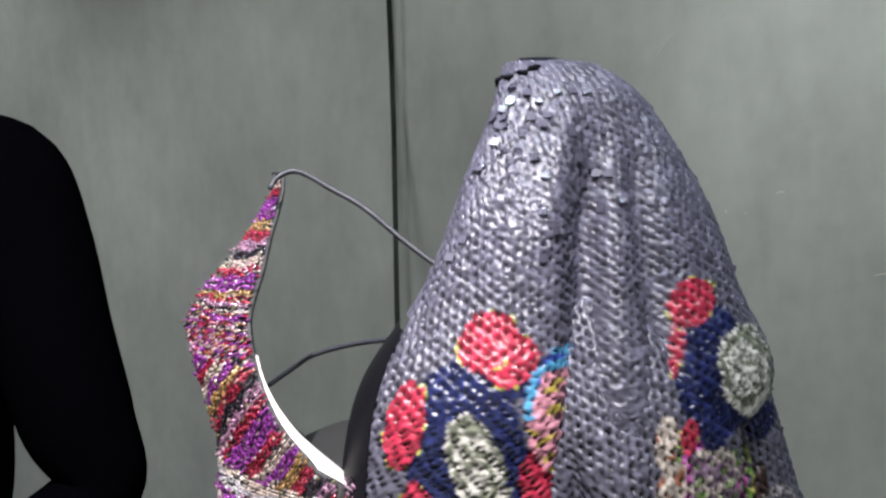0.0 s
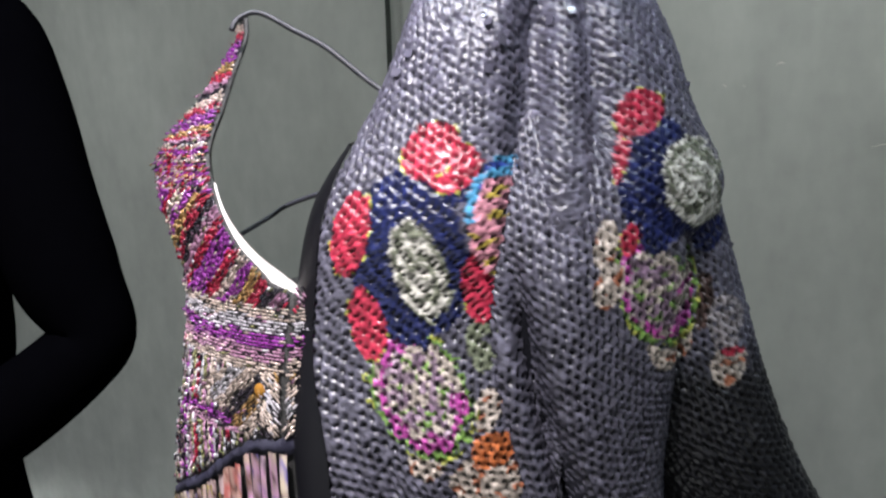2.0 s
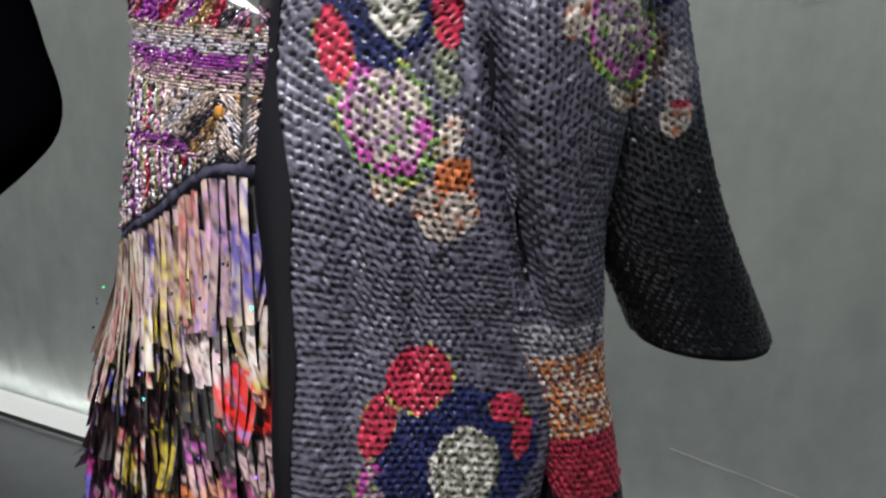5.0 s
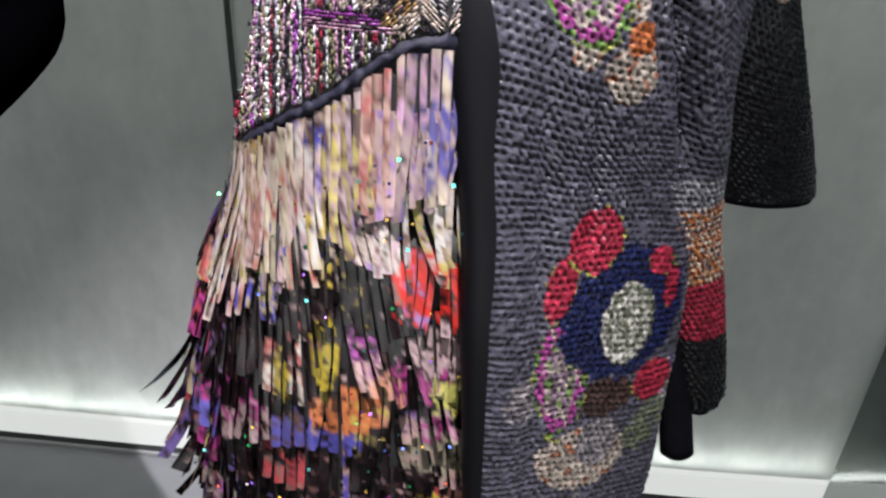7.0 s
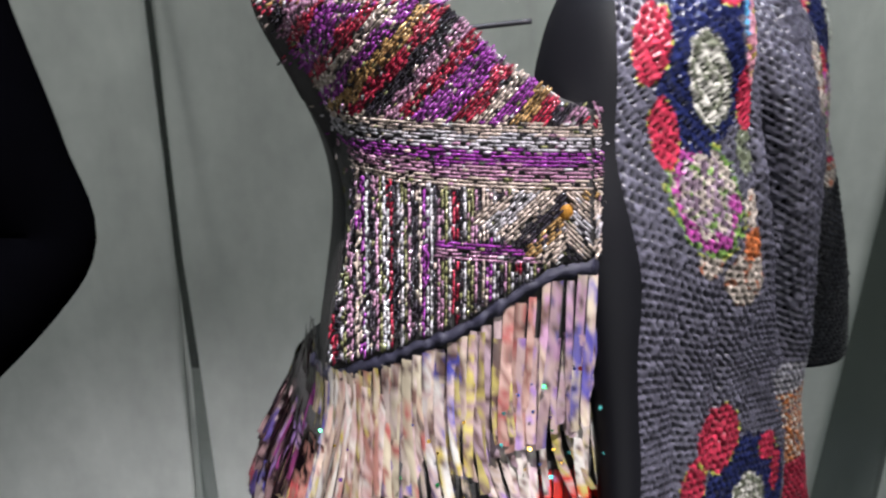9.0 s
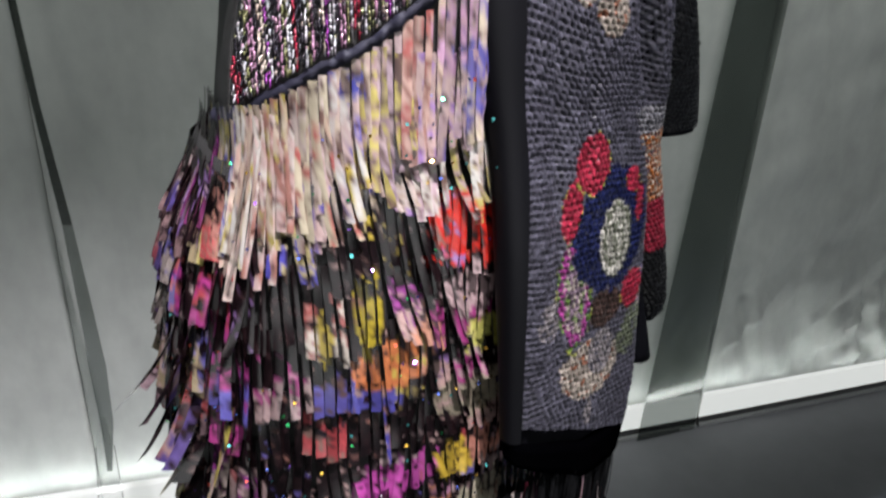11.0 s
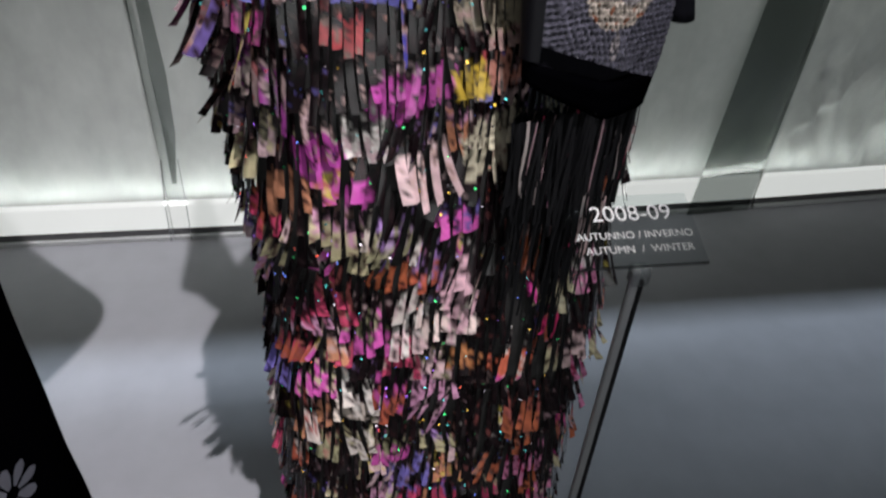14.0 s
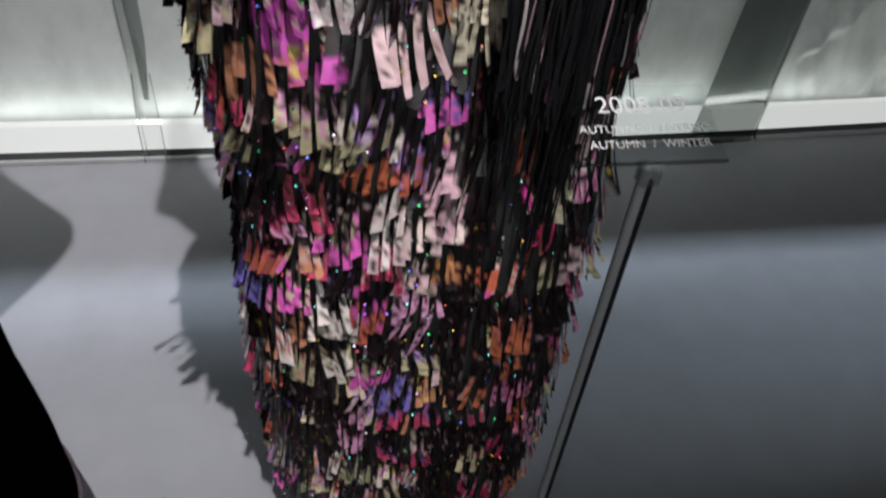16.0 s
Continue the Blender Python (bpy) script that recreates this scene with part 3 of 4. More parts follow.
def cuff_tint(p):
    u, v, z = p
    pick = noise.noise(Vector((u * 330, z * 330, 6.0)))
    if 1.138 < z < 1.16:
        return (0.34, 0.33, 0.36) if pick > -0.2 else DULL
    if 1.076 < z < 1.138:
        return (0.66, 0.60, 0.52) if pick > 0.12 else ORANGE if pick > -0.28 else (0.10, 0.08, 0.14)
    if 1.026 < z < 1.076:
        return mottled(RED, u, z, 0.5)
    if z <= 1.026:
        return (0.012, 0.012, 0.014)
    return coat_tint(p) if z > 1.26 and u > 0.158 else None


def far_tint(p):
    return rose(ROSE_SIDE, p.x + 0.004, p.z) if p.z > 1.265 else None


def knit_layer(loft, lo, hi, z0, z1, tint, plain, seed, edge=None, apart=None, zones=()):
    """Cloth of close-set stitches, built as relief: level rows of small pillows, each leaning its own way,
    with a dark hole where the yarn is drawn in. tint colours the stitches inside zones (u0, u1, z0, z1), plain the rest."""
    dice = np.random.RandomState(seed)
    fine = 0.00105
    # coarse sheet, then a fine one between its points
    ca = np.linspace(lo, hi, 181)
    cz = np.linspace(z0, z1, max(int((z1 - z0) / 0.005), 4))
    sheet = np.array([[tuple(loft.at(a, z, 0.0026)) for a in ca] for z in cz])
    run = np.concatenate([np.zeros((len(cz), 1)), np.cumsum(np.linalg.norm(np.diff(sheet, axis=1), axis=2), axis=1)], axis=1)
    mid = run[:, 90:91].copy()
    run -= mid
    mean = run.mean(axis=0)
    cols = np.interp(np.arange(mean[0], mean[-1], fine), mean, np.arange(len(ca)))
    rows = np.linspace(0, len(cz) - 1, int((z1 - z0) / fine))
    i0 = np.minimum(cols.astype(int), len(ca) - 2)
    j0 = np.minimum(rows.astype(int), len(cz) - 2)
    fi, fj = (cols - i0)[None, :, None], (rows - j0)[:, None, None]

    def between(g):
        a, b, c, d = g[np.ix_(j0, i0)], g[np.ix_(j0, i0 + 1)], g[np.ix_(j0 + 1, i0)], g[np.ix_(j0 + 1, i0 + 1)]
        return (a * (1 - fi) + b * fi) * (1 - fj) + (c * (1 - fi) + d * fi) * fj

    p = between(sheet)
    s = between(run[:, :, None])[:, :, 0]
    z = p[:, :, 2]
    normal = np.cross(np.gradient(p, axis=0), np.gradient(p, axis=1))
    normal /= np.linalg.norm(normal, axis=2, keepdims=True) + 1e-12
    if normal[len(rows) // 2, len(cols) // 2, 1] > 0:
        normal = -normal
    # the lattice of stitches
    f = np.clip((z - 1.30) / 0.12, 0, 1)
    turn = 0.10 + 0.39 * np.clip((z - 1.16) / 0.16, 0, 1)
    level = (z - 1.25) * np.cos(turn) - s * np.sin(turn) + (0.0016 * np.sin(s * 61 + z * 17) + 0.0010 * np.sin(s * 23 - z * 41)) * (1 - 0.6 * f)
    tall, wide = 0.0050, 0.0058
    r = np.floor(level / tall)
    across = (s * np.cos(turn) + (z - 1.25) * np.sin(turn)) / wide + 0.5 * (r % 2) + 0.16 * np.sin(level * 150)
    c = np.floor(across)
    x, y = 2 * (across - c) - 1, 2 * (level / tall - r) - 1
    table = dice.rand(256, 256, 6)
    cell = table[(r.astype(int) % 256), (c.astype(int) % 256)]
    lean_x, lean_y = (cell[:, :, 0] - 0.5) * 0.0013, (cell[:, :, 1] - 0.5) * 0.0011
    wild = np.where(cell[:, :, 5] < 0.10, 2.6, 1.0)
    lean_x, lean_y = lean_x * wild, lean_y * wild
    puff = (0.0009 - 0.0004 * f) * (1 - np.abs(x) ** 3) * (1 - 0.7 * np.abs(y) ** 3)
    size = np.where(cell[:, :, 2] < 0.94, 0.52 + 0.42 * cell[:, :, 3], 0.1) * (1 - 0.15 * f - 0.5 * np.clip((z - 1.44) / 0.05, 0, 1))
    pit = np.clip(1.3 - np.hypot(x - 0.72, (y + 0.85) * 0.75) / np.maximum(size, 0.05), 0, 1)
    p = p + normal * (puff + lean_x * x + lean_y * y - 0.0030 * pit)[:, :, None]
    # colour: yarn by cell, with shade in the joints and dark holes painted in
    colour = np.array(plain(z)) * (0.70 + 0.55 * cell[:, :, 4] ** 1.5)[:, :, None]
    for u0, u1, a, b in zones:
        inside_zone = (p[:, :, 0] > u0) & (p[:, :, 0] < u1) & (z > a) & (z < b)
        for j, i in zip(*np.nonzero(inside_zone)):
            t = tint(Vector(p[j, i]))
            if t is not None:
                colour[j, i] = np.array(t) * (0.52 + 0.42 * cell[j, i, 4])
    # flecks in the yarn's colour, at random, to look like glitter
    fleck = dice.rand(len(rows) // 2 + 1, len(cols) // 2 + 1).repeat(2, 0).repeat(2, 1)[:len(rows), :len(cols)]
    colour = colour * (0.62 + 0.76 * fleck ** 1.3)[:, :, None]
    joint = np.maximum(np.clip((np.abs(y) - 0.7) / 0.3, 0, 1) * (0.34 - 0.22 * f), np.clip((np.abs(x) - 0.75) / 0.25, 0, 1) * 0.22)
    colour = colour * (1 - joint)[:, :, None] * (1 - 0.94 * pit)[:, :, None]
    # leave out what the front band and the slanting hem cover
    m = len(cols)
    angles = np.interp(cols, np.arange(len(ca)), ca)
    keep = np.ones(z.shape, bool)
    if edge:
        limit = np.array([edge(float(v)) if v < 1.43 else 999.0 for v in z[:, m // 2]])
        keep &= angles[None, :] <= limit[:, None] + 1
        keep &= z > 0.938 - 0.42 * (p[:, :, 0] - 0.038)
    faces = []
    for j in range(len(rows) - 1):
        k = np.nonzero(keep[j, :-1] & keep[j, 1:] & keep[j + 1, :-1] & keep[j + 1, 1:])[0]
        b = j * m + k
        faces.append(np.stack([b, b + m, b + m + 1, b + 1], axis=1))
    faces = np.concatenate(faces)
    if apart is not None:
        # flat square sequins lying over the stitches near the shoulder
        for j in range(4, len(rows) - 4, 5):
            for i in range(3 + (j % 2) * 3, m - 4, 6):
                if len(apart) < 300 and 1.46 < z[j, i] < 1.578 and 62 < angles[i] < 172 and dice.rand() < 0.15:
                    n = Vector(normal[j, i])
                    side = (Vector(p[j, i + 1]) - Vector(p[j, i - 1])).normalized()
                    side = (side + n * dice.normal(0, 0.13)).normalized()
                    up = n.cross(side)
                    if up.z < 0:
                        up = -up
                    up = (up + n * dice.normal(-0.06, 0.10)).normalized()
                    nn = side.cross(up).normalized()
                    if nn.dot(n) < 0:
                        side, nn = -side, -nn
                    half = 0.0027
                    at = Vector(p[j, i]) + n * 0.0014
                    apart.append(Matrix(((side.x * half, up.x * half, nn.x * 0.002, at.x), (side.y * half, up.y * half, nn.y * 0.002, at.y), (side.z * half, up.z * half, nn.z * 0.002, at.z), (0, 0, 0, 1))))
    return p.reshape(-1, 3), faces, np.maximum(colour, 0.004).reshape(-1, 3)


def grey_yarn(z):
    f = np.clip((z - 1.33) / 0.16, 0, 1)[:, :, None]
    return np.array(DULL) * (1 - f) + np.array(DARK) * f


def black_yarn(z):
    f = np.clip((z - 1.275) / 0.03, 0, 1)[:, :, None]
    return np.array((0.016, 0.016, 0.019)) * (1 - f) + np.array(DULL) * f


rng = random.Random(5)


def stuff(name, layer, mat, parent, label):
    ob = part(name, mesh_of(name, layer[0], layer[1], mat, layer[2]), parent, label)
    return tagged(ob, kind="stuff")


loose_sequins = []
ROSES = ((0.02, 0.16, 1.215, 1.45), (0.04, 0.20, 0.905, 1.155), (0.155, 0.26, 1.26, 1.46))
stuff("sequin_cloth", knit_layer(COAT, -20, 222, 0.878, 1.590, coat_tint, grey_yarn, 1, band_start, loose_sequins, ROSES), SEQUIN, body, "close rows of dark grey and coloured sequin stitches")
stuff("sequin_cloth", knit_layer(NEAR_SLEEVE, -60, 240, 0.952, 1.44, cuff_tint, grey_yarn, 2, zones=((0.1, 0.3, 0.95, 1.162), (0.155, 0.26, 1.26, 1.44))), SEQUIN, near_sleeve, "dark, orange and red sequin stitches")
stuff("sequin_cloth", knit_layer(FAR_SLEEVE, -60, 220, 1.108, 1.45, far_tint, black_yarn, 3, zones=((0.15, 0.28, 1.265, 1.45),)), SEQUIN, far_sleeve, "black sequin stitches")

# black threads hanging from the hem
verts, faces, tints = [], [], []
for i in range(420):
    a = rng.uniform(-20, 200)
    p = COAT.at(a, 0.900, rng.uniform(-0.02, 0.004))
    if not 0.03 < p.x < 0.158:
        continue
    length = rng.uniform(0.07, 0.125) if rng.random() < 0.9 else rng.uniform(0.16, 0.30)
    w, dark = rng.uniform(0.0006, 0.0016), (0.006, 0.006, 0.007) if rng.random() < 0.93 or length > 0.11 else rng.choice(((0.3, 0.26, 0.25), (0.2, 0.02, 0.05), (0.3, 0.2, 0.22)))
    k = len(verts)
    ph, sway = rng.uniform(0, 6), rng.uniform(-0.006, 0.004)
    for s in range(7):
        f = s / 6
        q = p + Vector((sway * f * f + 0.002 * math.sin(ph + 5 * f), -0.004 * f + 0.002 * math.cos(ph + 4 * f), -0.03 - length * f))
        verts += [q - Vector((w, 0, 0)), q + Vector((w, 0.0006, 0))]
        tints += [dark, dark]
        if s:
            m = k + 2 * s
            faces.append((m - 2, m - 1, m + 1, m))
tagged(part("hem_fringe", mesh_of("hem_fringe", verts, faces, THREAD, tints), coat, "thin black threads below the hem"), kind="stuff")

# ---- dress ----
DRESS = Loft([(0.03, 0.004, 0.0, -4, 0.186, 0.124, 3.0), (0.30, 0.004, 0.0, -4, 0.193, 0.130, 3.2), (0.64, 0.003, 0.0, -3, 0.192, 0.136, 3.2), (0.74, -0.004, 0.0, 8, 0.200, 0.138, 3.2), (0.84, -0.010, 0.0, 13, 0.200, 0.138, 3.2),
              (0.93, -0.015, 0.0, 16, 0.200, 0.140, 3.2), (1.00, -0.016, 0.0, 16, 0.195, 0.141, 3.2), (1.07, -0.013, 0.0, 13, 0.183, 0.142, 3.2), (1.16, -0.003, 0.0, 6, 0.162, 0.147, 3.2), (1.25, 0.0, 0.0, 0, 0.142, 0.150, 2.8), (1.30, 0.0, 0.0, 0, 0.144, 0.140, 2.5),
              (1.345, 0.0, 0.0, 0, 0.156, 0.126, 2.4), (1.40, 0.0, 0.004, 0, 0.178, 0.122, 2.4), (1.44, 0.0, 0.012, 0, 0.164, 0.100, 2.4), (1.47, 0.0, 0.02, 0, 0.155, 0.07, 2.4)], 2.25, folds=((0.60, 0.125, 1.30, 0.118, -0.034, 0.05),))

dress = thing("evening_dress", "floor-length halter dress with beaded bodice and tiers of printed fringe", "dress", FIG)
skirt = part("skirt", DRESS.tube("skirt", MESH_NET, 0.03, 1.13, 60, 72), dress, "black net under-skirt")


def belt_height(u):
    """The slanting waist seam, high at the front and low at the hip."""
    return curve_at([(-0.20, 1.125), (-0.155, 1.160), (-0.113, 1.192), (-0.073, 1.216), (-0.045, 1.236), (-0.02, 1.252), (0.01, 1.255), (0.06, 1.24), (0.2, 1.2)], u)[0]


def cup_outer(z):
    return curve_at([(1.15, -0.154), (1.20, -0.148), (1.25, -0.139), (1.30, -0.147), (1.345, -0.173), (1.39, -0.194), (1.418, -0.197), (1.44, -0.192), (1.47, -0.185), (1.50, -0.175), (1.52, -0.165)], z)[0]


def neckline(z):
    return curve_at([(1.20, 0.0), (1.345, -0.016), (1.366, -0.046), (1.386, -0.068), (1.418, -0.099), (1.452, -0.117), (1.48, -0.137), (1.50, -0.149), (1.52, -0.156)], z)[0]


def chest(u, z):
    """The front of the bodice: depth v at (u, z)."""
    _, v0, _, a, b, e = curve_at(DRESS.keys, min(z, 1.40))
    low = v0 - b * max(1 - (abs(u) / a) ** e, 0.02) ** (1 / e) + max(u, 0) * 0.9
    if z <= 1.345:
        return low
    lift = curve_at([(1.345, 0.0), (1.385, 0.002), (1.418, 0.020), (1.452, 0.055), (1.50, 0.105), (1.525, 0.112)], z)[0]
    base = v0 - b * max(1 - (abs(u) / a) ** e, 0.25) ** (1 / e)
    soft = max(low, base * 0.35 - 0.065) * 0.5 + base * 0.15 - 0.035 + lift
    w = min((z - 1.345) / 0.07, 1.0)
    w = w * w * (3 - 2 * w)
    return low * (1 - w) + soft * w


def bodice_mesh(sign):
    """One side of the bodice from the side seam to the middle, its cup running up into the strap."""
    verts, faces, nu, nz = [], [], 26, 56 if sign > 0 else 36
    for j in range(nz + 1):
        z = 1.15 + ((1.52 if sign > 0 else 1.385) - 1.15) * j / nz
        lo, hi = cup_outer(z) if sign > 0 else min(-0.045, neckline(z) - 0.006), neckline(z) if z > 1.345 else 0.002
        for i in range(nu + 1):
            u = lo + (hi - lo) * i / nu
            verts.append((u * sign, chest(u * sign, z), z))
    for j in range(nz):
        for i in range(nu):
            a = j * (nu + 1) + i
            f = (a, a + 1, a + nu + 2, a + nu + 1)
            faces.append(f if sign > 0 else f[::-1])
    return mesh_of("bodice_front", verts, faces, MESH_NET)


BACK = Loft([(1.08, -0.050, 0.01, 0, 0.105, 0.132), (1.16, -0.050, 0.01, 0, 0.100, 0.130), (1.25, -0.048, 0.01, 0, 0.092, 0.128), (1.345, -0.052, 0.03, 0, 0.106, 0.10), (1.40, -0.058, 0.05, 0, 0.112, 0.07)], 2.4)
bodice = part("bodice", BACK.tube("bodice", MESH_NET, 1.08, 1.295, 24, 64, hollow=False), dress, "black net bodice")
for sign in (1, -1):
    side = part("bodice_front", bodice_mesh(sign), bodice)
    sol = side.modifiers.new("thickness", "SOLIDIFY")
    sol.thickness = 0.003

# dark net side panel from the cup towards the back
verts, faces = [], []
for j in range(29):
    z = 1.15 + (1.415 - 1.15) * j / 28
    a = (cup_outer(z), chest(cup_outer(z), z))
    b = (curve_at([(1.15, -0.164), (1.25, -0.152), (1.30, -0.158), (1.345, -0.172), (1.38, -0.186), (1.415, -0.190)], z)[0], 0.045 - 0.055 * min(max((z - 1.29) / 0.06, 0.0), 1.0))
    for k in range(7):
        f = k / 6
        verts.append((a[0] + (b[0] - a[0]) * math.sin(f * math.pi / 2), a[1] + (b[1] - a[1]) * (1 - math.cos(f * math.pi / 2)) * 0.6 + (b[1] - a[1]) * f * 0.4, z + 0.0015 * noise.noise(Vector((f * 9, z * 90, 0)))))
    if j:
        faces += [((j - 1) * 7 + k, j * 7 + k, j * 7 + k + 1, (j - 1) * 7 + k + 1) for k in range(6)]
panel = part("side_panel", mesh_of("side_panel", verts, faces, MESH_NET), bodice, "dark net side panel")
panel.modifiers.new("thickness", "SOLIDIFY").thickness = 0.002

# the pale facing inside the neckline
for sign in (1, -1):
    verts, faces = [], []
    for j in range(31):
        z = 1.338 + (1.402 - 1.338) * j / 30
        u = neckline(z) if z > 1.345 else -0.008
        wide = 0.017 * (1 - j / 30) ** 2.2 + 0.0008
        v = chest(sign * u, z)
        verts += [(sign * u, v + 0.002, z), (sign * (u + wide * 0.5), v + 0.002 + wide * 0.3, z - 0.3 * wide), (sign * (u + wide), v + 0.002 + wide, z - 0.6 * wide)]
        if j:
            a = 3 * j
            for q in (0, 1):
                f = (a - 3 + q, a - 2 + q, a + 1 + q, a + q)
                faces.append(f if sign > 0 else f[::-1])
    ob = part("lining", mesh_of("lining", verts, faces, LINING), dress, "white facing inside the neckline")
    ob.modifiers.new("thickness", "SOLIDIFY").thickness = 0.001

part("strap_cord", rope("strap_cord", CORD, spline([(-0.1435, 0.002, 1.507), (-0.141, 0.009, 1.516), (-0.130, 0.021, 1.520), (-0.104, 0.030, 1.505), (-0.075, 0.031, 1.490), (-0.040, 0.032, 1.464), (-0.008, 0.030, 1.445), (0.03, 0.028, 1.43)], 40), 0.0022), dress, "thin grey halter cord")
part("strap_cord", rope("strap_cord", CORD, spline([(-0.172, 0.02, 1.340), (-0.165, 0.05, 1.350), (-0.150, 0.06, 1.360), (-0.102, 0.06, 1.374), (-0.05, 0.055, 1.383), (0.0, 0.04, 1.39)], 30), 0.0022), dress, "thin grey back cord")

# slanting waist band
verts, faces = [], []
for j in range(141):
    u = -0.166 + 0.206 * j / 140
    z = belt_height(u)
    for dz, out in ((0.0042, 0.001), (0.0022, 0.004), (-0.0022, 0.004), (-0.0044, 0.001)):
        lump = noise.noise(Vector((u * 190, dz * 300, 0)))
        verts.append((u, chest(u, z + dz) - out - 0.0032 * lump, z + dz + 0.0030 * noise.noise(Vector((u * 150, dz * 200, 4.0)))))
    if j:
        a = 4 * j
        faces += [(a - 4 + q, a + q, a + q + 1, a - 3 + q) for q in range(3)]
part("waist_band", mesh_of("waist_band", verts, faces, material("navy_velvet", (0.009, 0.0085, 0.022), 0.7, grain=0.3, scale=120, bump=0.4)), dress, "dark navy ruched waist band")

SILVER, PURPLE, CRIMSON, OLIVE, GOLD, CREAM, MAUVE, JET = (0.38, 0.36, 0.385), (0.20, 0.035, 0.22), (0.27, 0.02, 0.045), (0.15, 0.15, 0.07), (0.28, 0.17, 0.07), (0.38, 0.31, 0.27), (0.30, 0.16, 0.24), (0.022, 0.018, 0.025)


def bead_plan(u, z):
    """Direction (angle from level) and colour bands of the beadwork at (u, z)."""
    if z > 1.395:
        steep = curve_at([(1.395, 0.72), (1.43, 0.25), (1.52, 0.05)], z)[0]
        return steep, z * math.cos(steep) - u * math.sin(steep), (PURPLE, CRIMSON, CREAM, JET, MAUVE, CRIMSON, GOLD, PURPLE)
    if z > 1.333:
        return 0.86, z * math.cos(0.86) - u * math.sin(0.86), (PURPLE, CRIMSON, MAUVE, JET, CRIMSON, GOLD, PURPLE, CREAM, CRIMSON, PURPLE)
    if z > 1.297:
        return 0.0, z, (PURPLE, SILVER, CREAM, PURPLE, SILVER, JET, CREAM, MAUVE)
    x = abs(u + 0.014)
    if x < 0.05 and abs(z - 1.282) < 0.024 and x < 0.055 * (1 - abs(z - 1.282) / 0.03):
        a = 0.75 if u < -0.014 else -0.75
        return a, z * math.cos(a) - u * math.sin(a), (CREAM, GOLD, JET, CREAM, SILVER)
    if 1.258 < z < 1.268 and u > -0.085:
        return 0.08, z, (PURPLE, MAUVE)
    return 1.571 + 0.5 * min(u + 0.10, 0), u, (SILVER, OLIVE, MAUVE, JET, CREAM, PURPLE, SILVER, JET, MAUVE, OLIVE, SILVER, CRIMSON, JET)


loose_beads = []


def bead_layer(rng, sign):
    verts, faces, tints = [], [], []
    gap_u, gap_z = 0.0021, 0.0021
    z = 1.150
    while z < (1.522 if sign > 0 else 1.383):
        lo, hi = cup_outer(z) + 0.004 if sign > 0 else -0.045, (neckline(z) if z > 1.345 else 0.0) - 0.001
        u = lo
        while u < hi:
            uu, zz = u + rng.uniform(-0.0010, 0.0010), z + rng.uniform(-0.0010, 0.0010)
            u += gap_u
            if zz < belt_height(uu) + 0.006 or zz > 1.52:
                continue
            if 1.245 < zz < 1.41 and uu < cup_outer(zz) + 0.016 * math.sin(math.pi * (zz - 1.245) / 0.165) and rng.random() < 0.9:
                continue
            angle, band, palette = bead_plan(uu, zz)
            snap = (math.floor(band / 0.0020) + 0.5) * 0.0020 - band
            if angle > 1.4:
                uu += snap
            else:
                uu, zz = uu - snap * math.sin(angle), zz + snap * math.cos(angle)
            colour = palette[int(math.floor((band + snap) / (0.0027 if angle > 1.2 else 0.0078) + 0.5 * noise.noise(Vector((uu * 60, zz * 60, 1.0))))) % len(palette)]
            if rng.random() < 0.10:
                colour = rng.choice((SILVER, CREAM, JET, JET, OLIVE, MAUVE))
            p = Vector((sign * uu, chest(sign * uu, zz), zz))
            x = sign * uu
            n = Vector(((chest(x + 0.003, zz) - chest(x - 0.003, zz)) / 0.006, -1, (chest(x, zz + 0.003) - chest(x, zz - 0.003)) / 0.006)).normalized()
            angle += rng.gauss(0, 0.035)
            t = Vector((sign * math.cos(angle), 0, math.sin(angle)))
            t = (t - n * t.dot(n)).normalized()
            s = t.cross(n)
            half, r = rng.uniform(0.0012, 0.0024), rng.uniform(0.0006, 0.0009)
            lift = rng.uniform(-0.25, 0.25)
            t = (t + n * lift).normalized()
            c = p + n * (rng.uniform(0.0012, 0.0026) if rng.random() < 0.94 else rng.uniform(0.003, 0.005))
            if sign > 0 and uu < lo + 0.005 and zz > 1.30 and rng.random() < 0.30:
                c += Vector((-rng.uniform(0.001, 0.005), 0, 0))
            if sign > 0 and len(loose_beads) < 300 and 1.40 < zz < 1.46:
                loose_beads.append((Matrix(((t.x * half, s.x * r, n.x * r, c.x), (t.y * half, s.y * r, n.y * r, c.y), (t.z * half, s.z * r, n.z * r, c.z), (0, 0, 0, 1))), colour))
                continue
            k = len(verts)
            for e in (-half, half):
                verts += [c + t * e + s * r, c + t * e + n * r * 1.3, c + t * e - s * r, c + t * e - n * r]
            faces += [(k + q, k + (q + 1) % 4, k + 4 + (q + 1) % 4, k + 4 + q) for q in range(4)] + [(k + 4, k + 5, k + 6, k + 7), (k + 3, k + 2, k + 1, k)]
            tints += [mottled(colour, uu, zz, 0.2)] * 8
        z += gap_z
    return verts, faces, tints


for sign in (1, -1):
    stuff("beadwork", bead_layer(rng, sign), BEAD, bodice, "purple, crimson, silver and gold tube beads")

# amber stone at the front of the waist
bm = bmesh.new()
bmesh.ops.create_icosphere(bm, subdivisions=2, radius=0.0042)
for v in bm.verts:
    v.co = Vector((v.co.x * 0.9 - 0.014, v.co.y * 0.7 + chest(-0.014, 1.287) - 0.003, v.co.z * 1.15 + 1.287))
me = bpy.data.meshes.new("stone")
bm.to_mesh(me)
bm.free()
